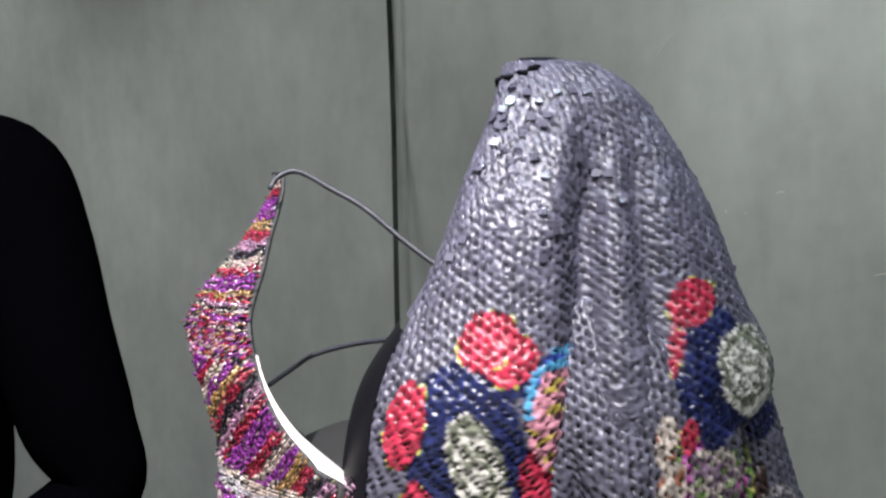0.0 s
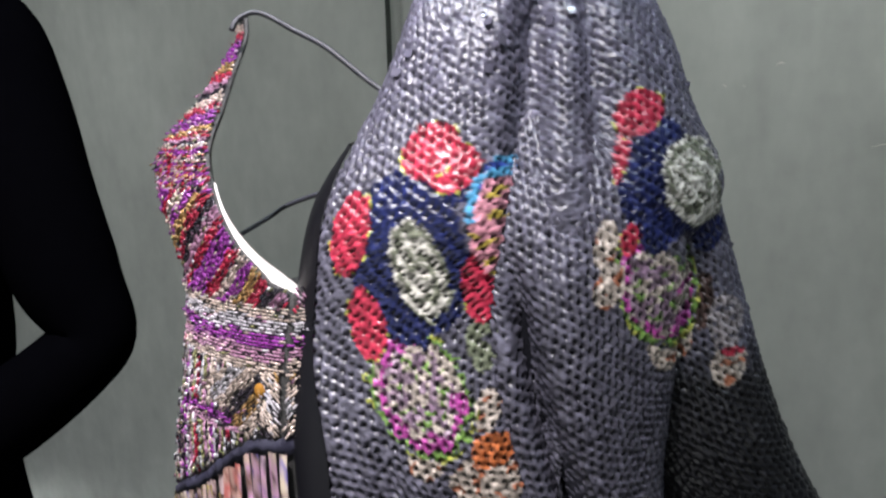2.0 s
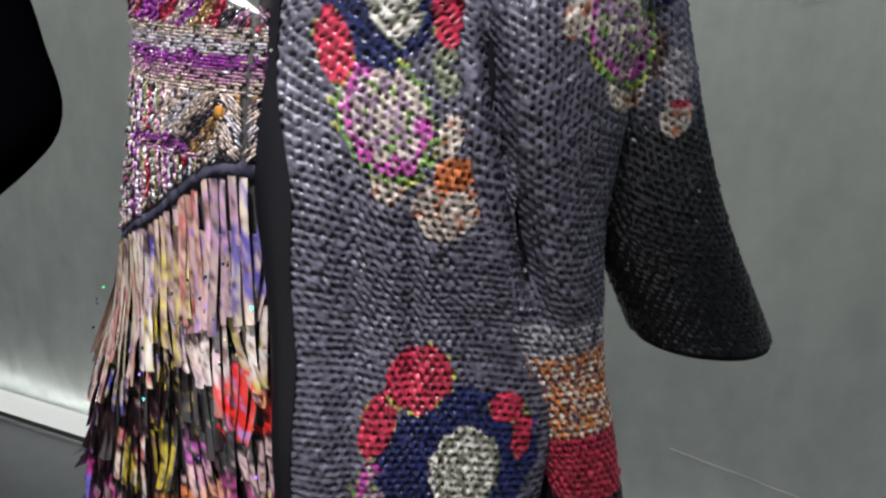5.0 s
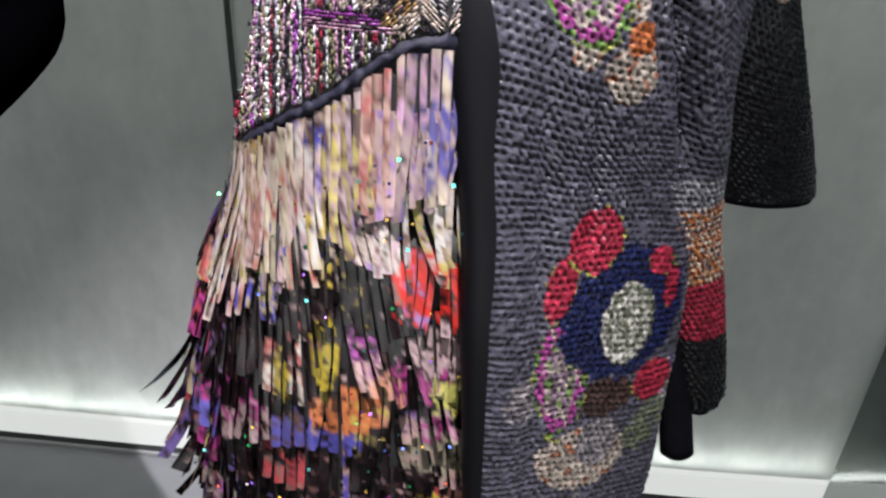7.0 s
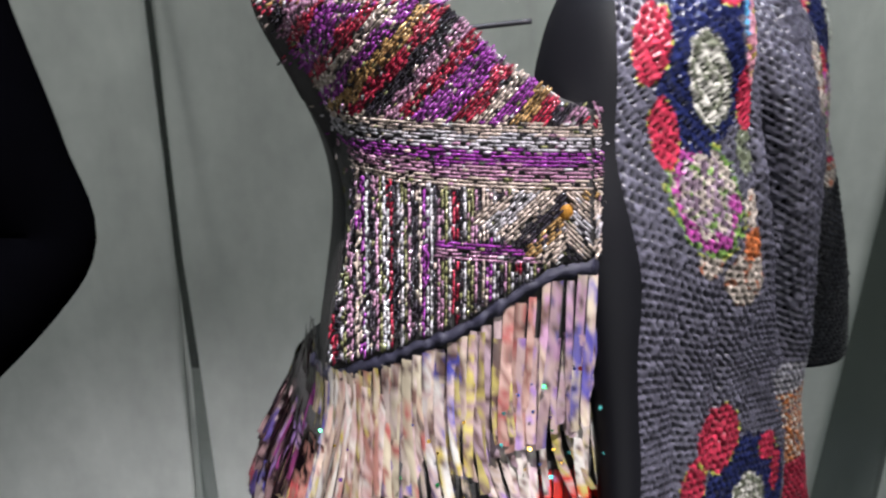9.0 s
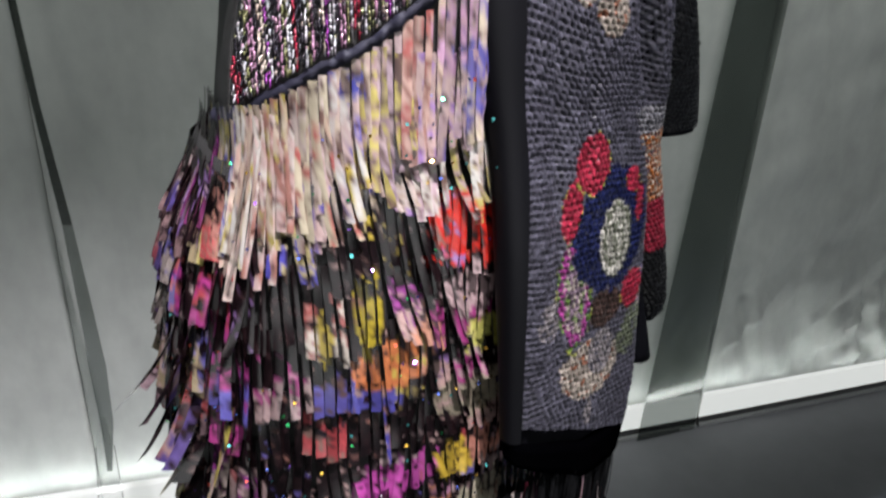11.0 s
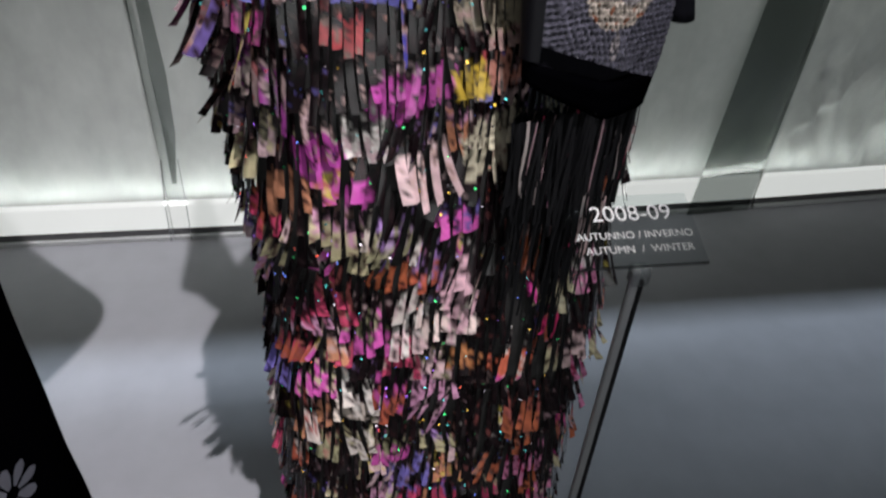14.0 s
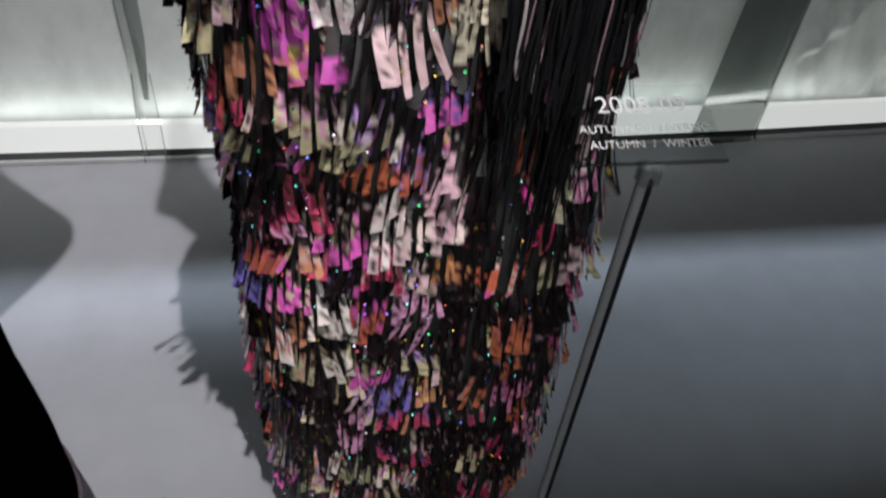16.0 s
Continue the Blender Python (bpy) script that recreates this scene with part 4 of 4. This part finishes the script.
me.materials.append(material("amber_glass", (0.34, 0.16, 0.03), 0.1, metal=0.3))
part("stone", me, dress, "amber glass stone")

# ---- fringe ----
TOPS = ((0.66, 0.55, 0.42), (0.64, 0.48, 0.38), (0.62, 0.46, 0.44), (0.66, 0.54, 0.50), (0.68, 0.62, 0.52), (0.62, 0.50, 0.40), (0.60, 0.40, 0.48), (0.58, 0.48, 0.14), (0.56, 0.40, 0.48), (0.70, 0.64, 0.58), (0.62, 0.44, 0.42), (0.66, 0.42, 0.36), (0.62, 0.54, 0.40))
SPOTS = ((0.14, 0.12, 0.42), (0.36, 0.17, 0.14), (0.14, 0.08, 0.07), (0.54, 0.36, 0.34), (0.46, 0.30, 0.34), (0.70, 0.66, 0.62), (0.44, 0.12, 0.11), (0.22, 0.13, 0.11), (0.60, 0.44, 0.44), (0.42, 0.24, 0.58), (0.60, 0.48, 0.10))
MIDS = ((0.62, 0.48, 0.44), (0.40, 0.28, 0.28), (0.13, 0.11, 0.42), (0.66, 0.58, 0.50), (0.42, 0.05, 0.24), (0.58, 0.42, 0.44), (0.34, 0.06, 0.30), (0.62, 0.52, 0.26), (0.46, 0.07, 0.08), (0.10, 0.09, 0.44), (0.56, 0.36, 0.34))
LOWS = ((0.60, 0.10, 0.40), (0.64, 0.54, 0.48), (0.58, 0.28, 0.44), (0.52, 0.46, 0.28), (0.42, 0.10, 0.06), (0.64, 0.44, 0.46), (0.30, 0.28, 0.17), (0.66, 0.58, 0.54), (0.54, 0.06, 0.14), (0.40, 0.28, 0.30), (0.15, 0.12, 0.38), (0.56, 0.24, 0.14))
REDS = ((0.46, 0.03, 0.12), (0.52, 0.05, 0.26), (0.54, 0.38, 0.38), (0.44, 0.12, 0.06), (0.50, 0.44, 0.28), (0.60, 0.20, 0.36))
# motifs of the print: u, z, half width, half height, colour
MOTIFS = ((-0.005, 1.095, 0.030, 0.028, (0.80, 0.03, 0.02)), (0.005, 1.045, 0.026, 0.018, (0.72, 0.50, 0.52)), (0.020, 1.008, 0.024, 0.014, (0.66, 0.62, 0.16)),
          (-0.075, 1.125, 0.008, 0.030, (0.58, 0.44, 0.07)), (-0.078, 1.040, 0.008, 0.028, (0.55, 0.42, 0.04)), (-0.104, 1.022, 0.006, 0.022, (0.50, 0.38, 0.05)),
          (-0.062, 0.996, 0.024, 0.018, (0.70, 0.22, 0.08)), (-0.035, 1.010, 0.010, 0.024, (0.66, 0.30, 0.20)), (-0.060, 0.886, 0.026, 0.022, (0.55, 0.08, 0.40)),
          (-0.030, 0.895, 0.016, 0.016, (0.58, 0.10, 0.42)), (-0.002, 0.892, 0.014, 0.018, (0.62, 0.42, 0.05)), (0.020, 0.900, 0.016, 0.016, (0.62, 0.26, 0.20)),
          (-0.015, 1.225, 0.014, 0.022, (0.60, 0.34, 0.52)), (0.005, 1.20, 0.010, 0.025, (0.12, 0.10, 0.42)), (-0.075, 1.195, 0.009, 0.008, (0.08, 0.08, 0.40)),
          (-0.125, 0.835, 0.024, 0.020, (0.50, 0.07, 0.38)), (-0.095, 0.80, 0.014, 0.014, (0.50, 0.07, 0.36)), (0.03, 1.125, 0.012, 0.010, (0.62, 0.26, 0.08)),
          (-0.07, 0.973, 0.02, 0.010, (0.10, 0.09, 0.40)), (0.008, 0.955, 0.03, 0.020, (0.42, 0.36, 0.27)), (0.015, 0.83, 0.018, 0.03, (0.62, 0.56, 0.42)), (0.04, 0.84, 0.012, 0.03, (0.66, 0.58, 0.46)),
          (-0.055, 0.69, 0.02, 0.02, (0.5, 0.13, 0.06)), (0.01, 0.66, 0.014, 0.05, (0.60, 0.36, 0.42)), (0.0, 0.62, 0.03, 0.02, (0.62, 0.48, 0.45)), (0.015, 0.565, 0.02, 0.015, (0.60, 0.24, 0.10)), (0.075, 0.56, 0.03, 0.02, (0.60, 0.14, 0.08)))


class Bunch:
    """What neighbouring strips of one tuft share: how they swing, lift, turn and end, and their piece of the print."""

    def __init__(self, angle, tier, z_top, rng):
        low = min(max((0.90 - z_top) / 0.12, 0.0), 1.0)
        p = DRESS.at(angle, min(z_top - 0.05, 1.24))
        u, z = p.x - max(0.0, p.y + 0.115), z_top - 0.055
        self.top = u > -0.185 and z_top > 1.13
        self.drift = 0.013 * noise.noise(Vector((angle * 0.22, tier * 3.7, 0.0))) + rng.gauss(0, 0.003 + 0.002 * low)
        self.lift = 0.004 + 0.012 * max(noise.noise(Vector((angle * 0.30, tier * 2.3, 5.0))), 0.0) + abs(rng.gauss(0, 0.0025)) + 0.005 * low * rng.random()
        self.twist = rng.gauss(0, 0.14 + 0.25 * low)
        # dark head: net, and painted shade under the tier above
        self.head = rng.uniform(0.30, 0.55) if low > 0.5 else rng.uniform(0.20, 0.50) if not self.top else -1.0
        self.length = rng.uniform(0.90, 1.10) if low < 0.5 else rng.uniform(0.78, 1.25)
        self.left = rng.choice((1, 2, 3, 3, 4, 4, 5))
        self.seed = rng.uniform(0, 50)
        palette = TOPS if self.top else REDS if u > 0.066 and z < 0.86 else MIDS if z > 0.84 else LOWS
        self.a = rng.choice(palette)
        self.b = rng.choice(SPOTS) if self.top or rng.random() < 0.4 else rng.choice(palette + ((0.05, 0.03, 0.03), (0.03, 0.02, 0.03)))
        self.plain = rng.random() < (0.05 if self.top else 0.42 if z > 0.84 else 0.34) or 0.022 < u < 0.062 and z < 0.80
        self.c = rng.choice(TOPS + SPOTS) if self.top else rng.choice(SPOTS)
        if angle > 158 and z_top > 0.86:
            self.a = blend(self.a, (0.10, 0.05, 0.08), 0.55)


def print_tint(bunch, u, z, f, head, shift):
    """The print on one strip: pieces of flowers near the tip, a second colour and dim net above, painted darker for the
    shade under the next tier, blotched where they meet.
    """
    k = bunch.seed
    broad = noise.noise(Vector((u * 110 + k, z * 75 + shift, k)))
    blot = noise.noise(Vector((u * 210 + shift, z * 130 + k, 3.0)))
    fine = noise.noise(Vector((u * 420 + k, z * 300 + shift * 3, k + 7)))
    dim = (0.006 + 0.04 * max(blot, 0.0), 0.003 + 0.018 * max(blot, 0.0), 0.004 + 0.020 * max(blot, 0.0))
    a, plain = bunch.a, bunch.plain
    for cu, cz, ru, rz, colour in MOTIFS:
        if inside(u + 0.004 * shift, z + 0.006 * shift, cu, cz, ru, rz) < 1 + 0.8 * broad + 0.3 * fine:
            a, plain = colour, False
            if not bunch.top:
                f = max(f, head + 0.6)
            break
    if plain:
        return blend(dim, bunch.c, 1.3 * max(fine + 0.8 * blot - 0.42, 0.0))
    if bunch.top:
        c = blend(a, bunch.b, 4.5 * (broad + 0.5 * fine - 0.08))
        c = blend(c, bunch.c, 4.5 * (blot - 0.5 * broad - 0.07))
        if fine + blot > 0.30:
            c = blend(c, (0.08, 0.045, 0.045), 2.8 * (fine + blot - 0.30))
        return tuple(max(v * (0.80 + 0.36 * fine), 0.0) for v in c)
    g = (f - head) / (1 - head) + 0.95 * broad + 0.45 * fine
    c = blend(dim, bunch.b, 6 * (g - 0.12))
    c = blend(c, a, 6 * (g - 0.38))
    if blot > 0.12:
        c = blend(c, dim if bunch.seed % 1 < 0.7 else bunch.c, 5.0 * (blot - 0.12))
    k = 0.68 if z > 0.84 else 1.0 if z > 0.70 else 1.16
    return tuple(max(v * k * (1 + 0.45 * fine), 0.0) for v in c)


def fringe_strip(angle, z_top, length, width, tier, rng, bunch):
    """One hanging strip of film, widening to a square-cut tip; it swings with its tuft."""
    verts, faces, tints = [], [], []
    steps = 18 if z_top > 0.86 else 12
    p, du, dz, n = DRESS.axes(angle, min(z_top, 1.24))
    if z_top > 1.15:
        p = Vector((p.x, chest(p.x, z_top) if abs(p.x) < 0.15 else p.y, z_top))
    low = min(max((0.90 - z_top) / 0.12, 0.0), 1.0)
    flare = bunch.lift + abs(rng.gauss(0, 0.0012))
    if angle > 150 and z_top > 0.98:
        flare *= 0.55
    splay = angle > 160 and 0.80 < z_top < 1.02 and rng.random() < 0.16
    if splay:
        flare += rng.uniform(0.004, 0.022)
        width *= 1.4
    loose = rng.random() < 0.34
    drift = bunch.drift + rng.gauss(0, 0.0050 if loose else 0.0010)
    twist = bunch.twist + rng.gauss(0, 0.30 if loose else 0.06)
    head, phase, shift = bunch.head + rng.uniform(-0.06, 0.06), rng.uniform(0, 6), rng.gauss(0, 0.5)
    cut = rng.uniform(-0.25, 0.25)
    face = rng.choice((-1, 1)) * rng.uniform(0.35, 1.2) * min(max((angle - 138) / 22, 0.0), 1.0)
    glow = rng.uniform(0.66, 1.06)
    length *= rng.uniform(0.90, 1.08)
    for s in range(steps + 1):
        f = s / steps
        z = z_top - length * f
        q = DRESS.at(angle, max(z, 0.03))
        if z > 1.06:
            k = min((z - 1.06) / 0.12, 1.0)
            q = q.lerp(Vector((p.x, chest(p.x, z) if abs(p.x) < 0.15 else p.y, z)), k * k * (3 - 2 * k))
        c = q + n * (0.003 + flare * f**1.5 + 0.0010 * math.sin(phase + 5 * f)) + du * drift * f * f
        c.z = max(z + 0.5 * max(flare - 0.02, 0.0) * f * f, 0.004 + 0.004 * (tier % 3))
        a = twist * f * f + face * min(1.0, 1.5 * f)
        w = du * math.cos(a) + n * math.sin(a)
        half = width * 0.5 * (0.96 - 0.52 * low + 0.04 * f + 0.58 * low * f**1.5)
        e = cut * width * 0.5 if s == steps else 0
        verts += [c - w * half + Vector((0, 0, e)), c + n * 0.0006, c + w * half - Vector((0, 0, e))]
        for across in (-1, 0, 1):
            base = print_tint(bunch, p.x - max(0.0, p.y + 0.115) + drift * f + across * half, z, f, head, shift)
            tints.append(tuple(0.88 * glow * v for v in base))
        if s:
            k = 3 * s
            faces += [(k - 3, k - 2, k + 1, k), (k - 2, k - 1, k + 2, k + 1)]
    return verts, faces, tints


def coat_edge(z):
    """How far the open front leaves the dress in view."""
    return curve_at([(0.86, 0.09), (1.0, 0.078), (1.1, 0.058), (1.2, 0.036), (1.26, 0.022)], z)[0]


joined = ([], [], [])
singles = []
frng = random.Random(11)
tiers = []
z = 1.262
while z > 0.10:
    tiers.append(z)
    z -= 0.046 if z > 0.72 else 0.048
for t, z0 in enumerate(tiers):
    width = 0.0068 if z0 > 1.06 else 0.0078 if z0 > 0.86 else 0.0116 if z0 > 0.45 else 0.0090
    ring = [DRESS.at(20 + 196 * q / 90, min(z0, 1.24)) for q in range(91)]
    run = [0.0]
    for a, b in zip(ring, ring[1:]):
        run.append(run[-1] + (b - a).length)
    count = int(run[-1] / width * (1.0 if z0 > 0.86 else 1.18))
    tuft = None
    for k in range(count):
        angle = 20 + 196 * float(np.interp(run[-1] * (k + frng.uniform(-0.05, 0.05)) / count, run, range(91))) / 90
        if tuft is None or tuft.left <= 0:
            tuft = Bunch(angle, t, z0, frng)
            edge_gap = 0.72
        else:
            edge_gap = 1.0
        tuft.left -= 1
        p = DRESS.at(angle, min(z0, 1.24))
        waist = belt_height(p.x) - 0.004
        top = min(z0, waist) if p.y < 0.03 else min(z0, 1.12)
        if t and z0 > waist + 0.046:
            continue
        if p.x > coat_edge(top - 0.03) and 0.86 < top:
            continue
        if p.x > 0.05 and p.y < 0.1 and top <= 0.86 and frng.random() < (0.30 if top > 0.6 else 0.18):
            continue
        tooth = noise.noise(Vector((angle * 0.13, t * 1.9, 9.0)))
        length = (0.064 if z0 > 0.72 else 0.068) * (1 + 0.18 * tooth) * tuft.length + frng.uniform(-0.003, 0.003)
        if top > waist - 0.01 and p.y < 0.03:
            length *= 1.45
        if frng.random() < 0.03:
            length *= 1.3
        if top - length < 0.005:
            length = top - 0.005
        strip = fringe_strip(angle, top + (frng.uniform(-0.002, 0.002) if z0 > 0.86 else frng.uniform(-0.013, 0.010)), length, width * edge_gap * (frng.uniform(0.84, 0.98) if z0 > 0.86 else frng.uniform(0.70, 1.05)) * (1.15 if angle > 150 and z0 > 0.86 else 1.0), t, frng, tuft)
        if 0.93 < top < 1.16 and 70 < angle < 165 and frng.random() < 0.6 and len(singles) < 300:
            singles.append(strip)
            continue
        k0 = len(joined[0])
        joined[0].extend(strip[0])
        joined[1].extend([tuple(i + k0 for i in f) for f in strip[1]])
        joined[2].extend(strip[2])
# a few long broad strips that stand away from the hip
for k in range(9):
    top, reach = frng.uniform(0.94, 1.06), frng.uniform(0.010, 0.028)
    angle = frng.uniform(154, 178)
    tuft = Bunch(angle, 5 + k % 3, top, frng)
    tuft.plain = False
    verts, faces, tints = fringe_strip(angle, top, frng.uniform(0.070, 0.098), 0.0095, 5 + k % 3, frng, tuft)
    for i, p in enumerate(verts):
        f = (i // 3) / 18
        p += Vector((-reach * f * f, -0.35 * reach * f * f, 0.2 * reach * f * f))
    k0 = len(joined[0])
    joined[0].extend(verts)
    joined[1].extend([tuple(i + k0 for i in f) for f in faces])
    joined[2].extend(tints)
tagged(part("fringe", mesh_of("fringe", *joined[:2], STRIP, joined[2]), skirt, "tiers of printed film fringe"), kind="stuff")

# small holographic sequins scattered over the fringe
verts, faces, tints = [], [], []
for i in range(1000):
    angle, z = frng.uniform(40, 195), frng.uniform(0.05, 1.24)
    p, du, dz, n = DRESS.axes(angle, min(z, 1.2))
    if z > belt_height(p.x) - 0.01 or (p.x > coat_edge(z) - 0.03 and z > 0.86) or (angle > 150 and z > 1.02):
        continue
    c = p + n * frng.uniform(0.007, 0.015)
    n2 = (n * 0.35 + Vector((frng.gauss(0, 0.22), frng.gauss(-0.75, 0.2), frng.gauss(0.5, 0.22)))).normalized()
    x = n2.orthogonal().normalized()
    y = n2.cross(x)
    r = frng.uniform(0.0008, 0.0017)
    k = len(verts)
    verts += [c + x * r * math.cos(a) + y * r * math.sin(a) for a in (0, 1.57, 3.14, 4.71)]
    faces.append((k, k + 1, k + 2, k + 3))
    colour = frng.choice(((0.2, 0.3, 1.0), (0.1, 0.9, 0.3), (1.0, 0.15, 0.1), (0.9, 0.8, 0.9), (0.5, 0.2, 1.0), (1.0, 0.6, 0.1), (0.2, 0.9, 0.9)))
    tints += [colour] * 4
tagged(part("glitter", mesh_of("glitter", verts, faces, GLITTER, tints, smooth=False), skirt, "scattered holographic sequins"), kind="stuff")

# ---- sign on its stand ----
sign = thing("sign", "clear acrylic season label on a slim transparent post", "sign", FIG)
PLATE = Matrix.Translation((0.0905, -0.222, 0.751)) @ pose(0, 0, 0, 19, 0, 0)
plate = part("plate", box_mesh("plate", CLEAR, (0, 0, 0), (0.121, 0.076, 0.003), 0.0005), sign)
plate.matrix_local = PLATE
edge = part("plate_edge", box_mesh("plate_edge", EDGE, (0, -0.0012, -0.0003), (0.121, 0.0, 0.0033)), sign, "bright cut edge")
edge.matrix_local = PLATE


def words(text, size, x, y, squeeze=1.0):
    data = bpy.data.curves.new("words", "FONT")
    data.body, data.size, data.extrude = text, size, 0.0001
    data.align_x = "CENTER"
    tmp = new("words", data)
    me = bpy.data.meshes.new_from_object(tmp.evaluated_get(bpy.context.evaluated_depsgraph_get()))
    bpy.data.objects.remove(tmp)
    me.materials.clear()
    me.materials.append(INK)
    ob = part("lettering", me, plate)
    ob.matrix_local = Matrix.Translation((x, y, 0.0035)) @ Matrix.Diagonal((squeeze, 1, 1, 1))


words("2008-09", 0.0235, 0.062, 0.0475)
words("AUTUNNO / INVERNO", 0.0108, 0.060, 0.028, 1.0)
words("AUTUMN  /  WINTER", 0.0108, 0.061, 0.013, 1.0)
part("post", box_mesh("post", FROST, (0.1405, -0.226, 0.004), (0.1488, -0.2195, 0.748), 0.0012), sign, "slim grey-tinted acrylic post")
# opaque black strip that imitates the refraction in the clear post
part("post_refraction", box_mesh("post_refraction", SATIN, (0.1490, -0.2245, 0.004), (0.1545, -0.2195, 0.735), 0.0006), sign, "black strip for the dark refraction down the post")
part("collar", box_mesh("collar", POST, (0.1405, -0.228, 0.732), (0.1575, -0.214, 0.7505), 0.0015), sign, "clear block that carries the plate")
part("foot_plate", box_mesh("foot_plate", CLEAR, (0.10, -0.27, 0.0005), (0.20, -0.18, 0.004), 0.001), sign)

# ---- black velvet dress on the neighbouring figure ----
figure = thing("velvet_dress", "long black velvet dress with bent sleeve and pale flower print", "dress")
TORSO = Loft([(0.02, -0.62, 0.67, 0, 0.192, 0.165), (0.14, -0.62, 0.66, 0, 0.190, 0.160), (0.30, -0.62, 0.66, 0, 0.188, 0.16), (0.70, -0.62, 0.67, 0, 0.186, 0.15), (0.95, -0.62, 0.70, 0, 0.175, 0.14), (1.12, -0.625, 0.72, 0, 0.160, 0.13),
              (1.22, -0.62, 0.73, 0, 0.168, 0.125), (1.34, -0.61, 0.74, 0, 0.168, 0.12), (1.45, -0.59, 0.75, 0, 0.180, 0.11), (1.54, -0.58, 0.75, 0, 0.16, 0.08), (1.585, -0.58, 0.75, 0, 0.10, 0.05)], 2.0, 0.006, 2)
gown = part("gown", TORSO.tube("gown", VELVET, 0.10, 1.585, 60, 60), figure)
path = spline([(-0.47, 0.735, 1.535), (-0.415, 0.725, 1.525), (-0.388, 0.715, 1.46), (-0.368, 0.70, 1.37), (-0.346, 0.69, 1.29), (-0.322, 0.682, 1.236), (-0.345, 0.672, 1.206), (-0.40, 0.655, 1.166), (-0.46, 0.635, 1.13), (-0.53, 0.61, 1.09)], 60)
radii = [r[0] for r in spline([(0.05,), (0.053,), (0.052,), (0.0525,), (0.050,), (0.038,), (0.040,), (0.043,), (0.042,), (0.038,)], 60)]
part("sleeve", rope("sleeve", VELVET, path, radii, 24), figure, "bent black velvet sleeve")
part("hem_lace", TORSO.tube("hem_lace", LACE, 0.035, 0.16, 12, 60, out=0.004), figure, "dark mauve lace edge along the hem")


def flower_print(angle, z, size):
    """A pale eight-petalled flower lying on the skirt."""
    p, du, dz, n = TORSO.axes(angle, z)
    verts, faces = [], []
    for k in range(8):
        a = 2 * math.pi * k / 8
        d, s = du * math.cos(a) + dz * math.sin(a), du * -math.sin(a) + dz * math.cos(a)
        b = len(verts)
        for r, w in ((0.25, 0.08), (0.6, 0.2), (0.85, 0.2), (1.0, 0.06)):
            verts += [p + n * 0.004 + d * r * size - s * w * size, p + n * 0.005 + d * r * size + s * w * size]
        faces += [(b + 2 * q, b + 2 * q + 1, b + 2 * q + 3, b + 2 * q + 2) for q in range(3)]
    part("flower_print", mesh_of("flower_print", verts, faces, PETAL), gown, "pale blue-grey flower")


flower_print(42, 0.47, 0.036)
flower_print(85, 0.36, 0.03)
flower_print(66, 0.56, 0.03)

shoe = thing("shoe", "silver leather shoe with a rounded toe under the lace hem", "shoe")
SHOE_AT = pose(-0.454, 0.668, 0.012, 0, 0, 70)
shoe.matrix_world = SHOE_AT
verts, faces = [], []
for i in range(13):
    f = i / 12
    y = 0.10 - 0.165 * f
    half = 0.030 * math.sqrt(max(1 - (max(f - 0.45, 0) / 0.56) ** 2, 0.01)) * (0.8 + 0.2 * min(1, f * 2))
    top = 0.046 - 0.024 * f
    for j in range(13):
        a = math.pi * j / 12
        verts.append((half * math.cos(a), y, top * math.sin(a) ** 0.7 * (half / 0.03)))
    if i:
        faces += [((i - 1) * 13 + j, (i - 1) * 13 + j + 1, i * 13 + j + 1, i * 13 + j) for j in range(12)]
faces += [tuple(range(13))[::-1], tuple(12 * 13 + j for j in range(13))]
part("upper", mesh_of("upper", verts, faces, SHOE), shoe)
part("sole", box_mesh("sole", SKIRTING, (-0.027, -0.058, -0.004), (0.027, 0.10, 0.001), 0.001), shoe)
base = thing("base_plate", "thin clear acrylic base plate on the floor", "base plate", pose(-0.337, 0.646, 0, 0, 0, -28))
part("sheet", box_mesh("sheet", FAINT, (-0.36, -0.24, 0.0005), (0, 0, 0.006), 0.0015), base)
for lo, hi in (((-0.36, 0.0, 0.001), (0.0, 0.0012, 0.0055)), ((0.0, -0.24, 0.001), (0.0012, 0.0012, 0.0055))):
    part("cut_edge", box_mesh("cut_edge", EDGE, lo, hi), base)

# ---- pieces told apart one by one ----
for strip in singles:
    part("strip", mesh_of("strip", strip[0], strip[1], STRIP, strip[2]), skirt)

square = mesh_of("sequin", [(0.95, 0, 0.1), (0, 0.95, 0.1), (-0.95, 0, 0.1), (0, -0.95, 0.1), (0.9, 0, -0.2), (0, 0.9, -0.2), (-0.9, 0, -0.2), (0, -0.9, -0.2)],
                 [(0, 1, 2, 3)] + [(q, 4 + q, 4 + (q + 1) % 4, (q + 1) % 4) for q in range(4)], FLAT_SEQUIN, [DARK] * 8, smooth=False)
turned = Matrix.Rotation(math.pi / 4, 4, "Z") @ Matrix.Scale(math.sqrt(2) / 0.95, 4)
for m in loose_sequins:
    part("sequin", square, body).matrix_local = m @ turned
tubes = {}
for m, colour in loose_beads:
    if colour not in tubes:
        ring = [(x, y, z) for x in (-1, 1) for y, z in ((1, 0), (0, 1.3), (-1, 0), (0, -1))]
        tubes[colour] = mesh_of("bead", ring, [(q, (q + 1) % 4, 4 + (q + 1) % 4, 4 + q) for q in range(4)] + [(4, 5, 6, 7), (3, 2, 1, 0)], BEAD, [colour] * 8)
    part("bead", tubes[colour], bodice).matrix_local = m
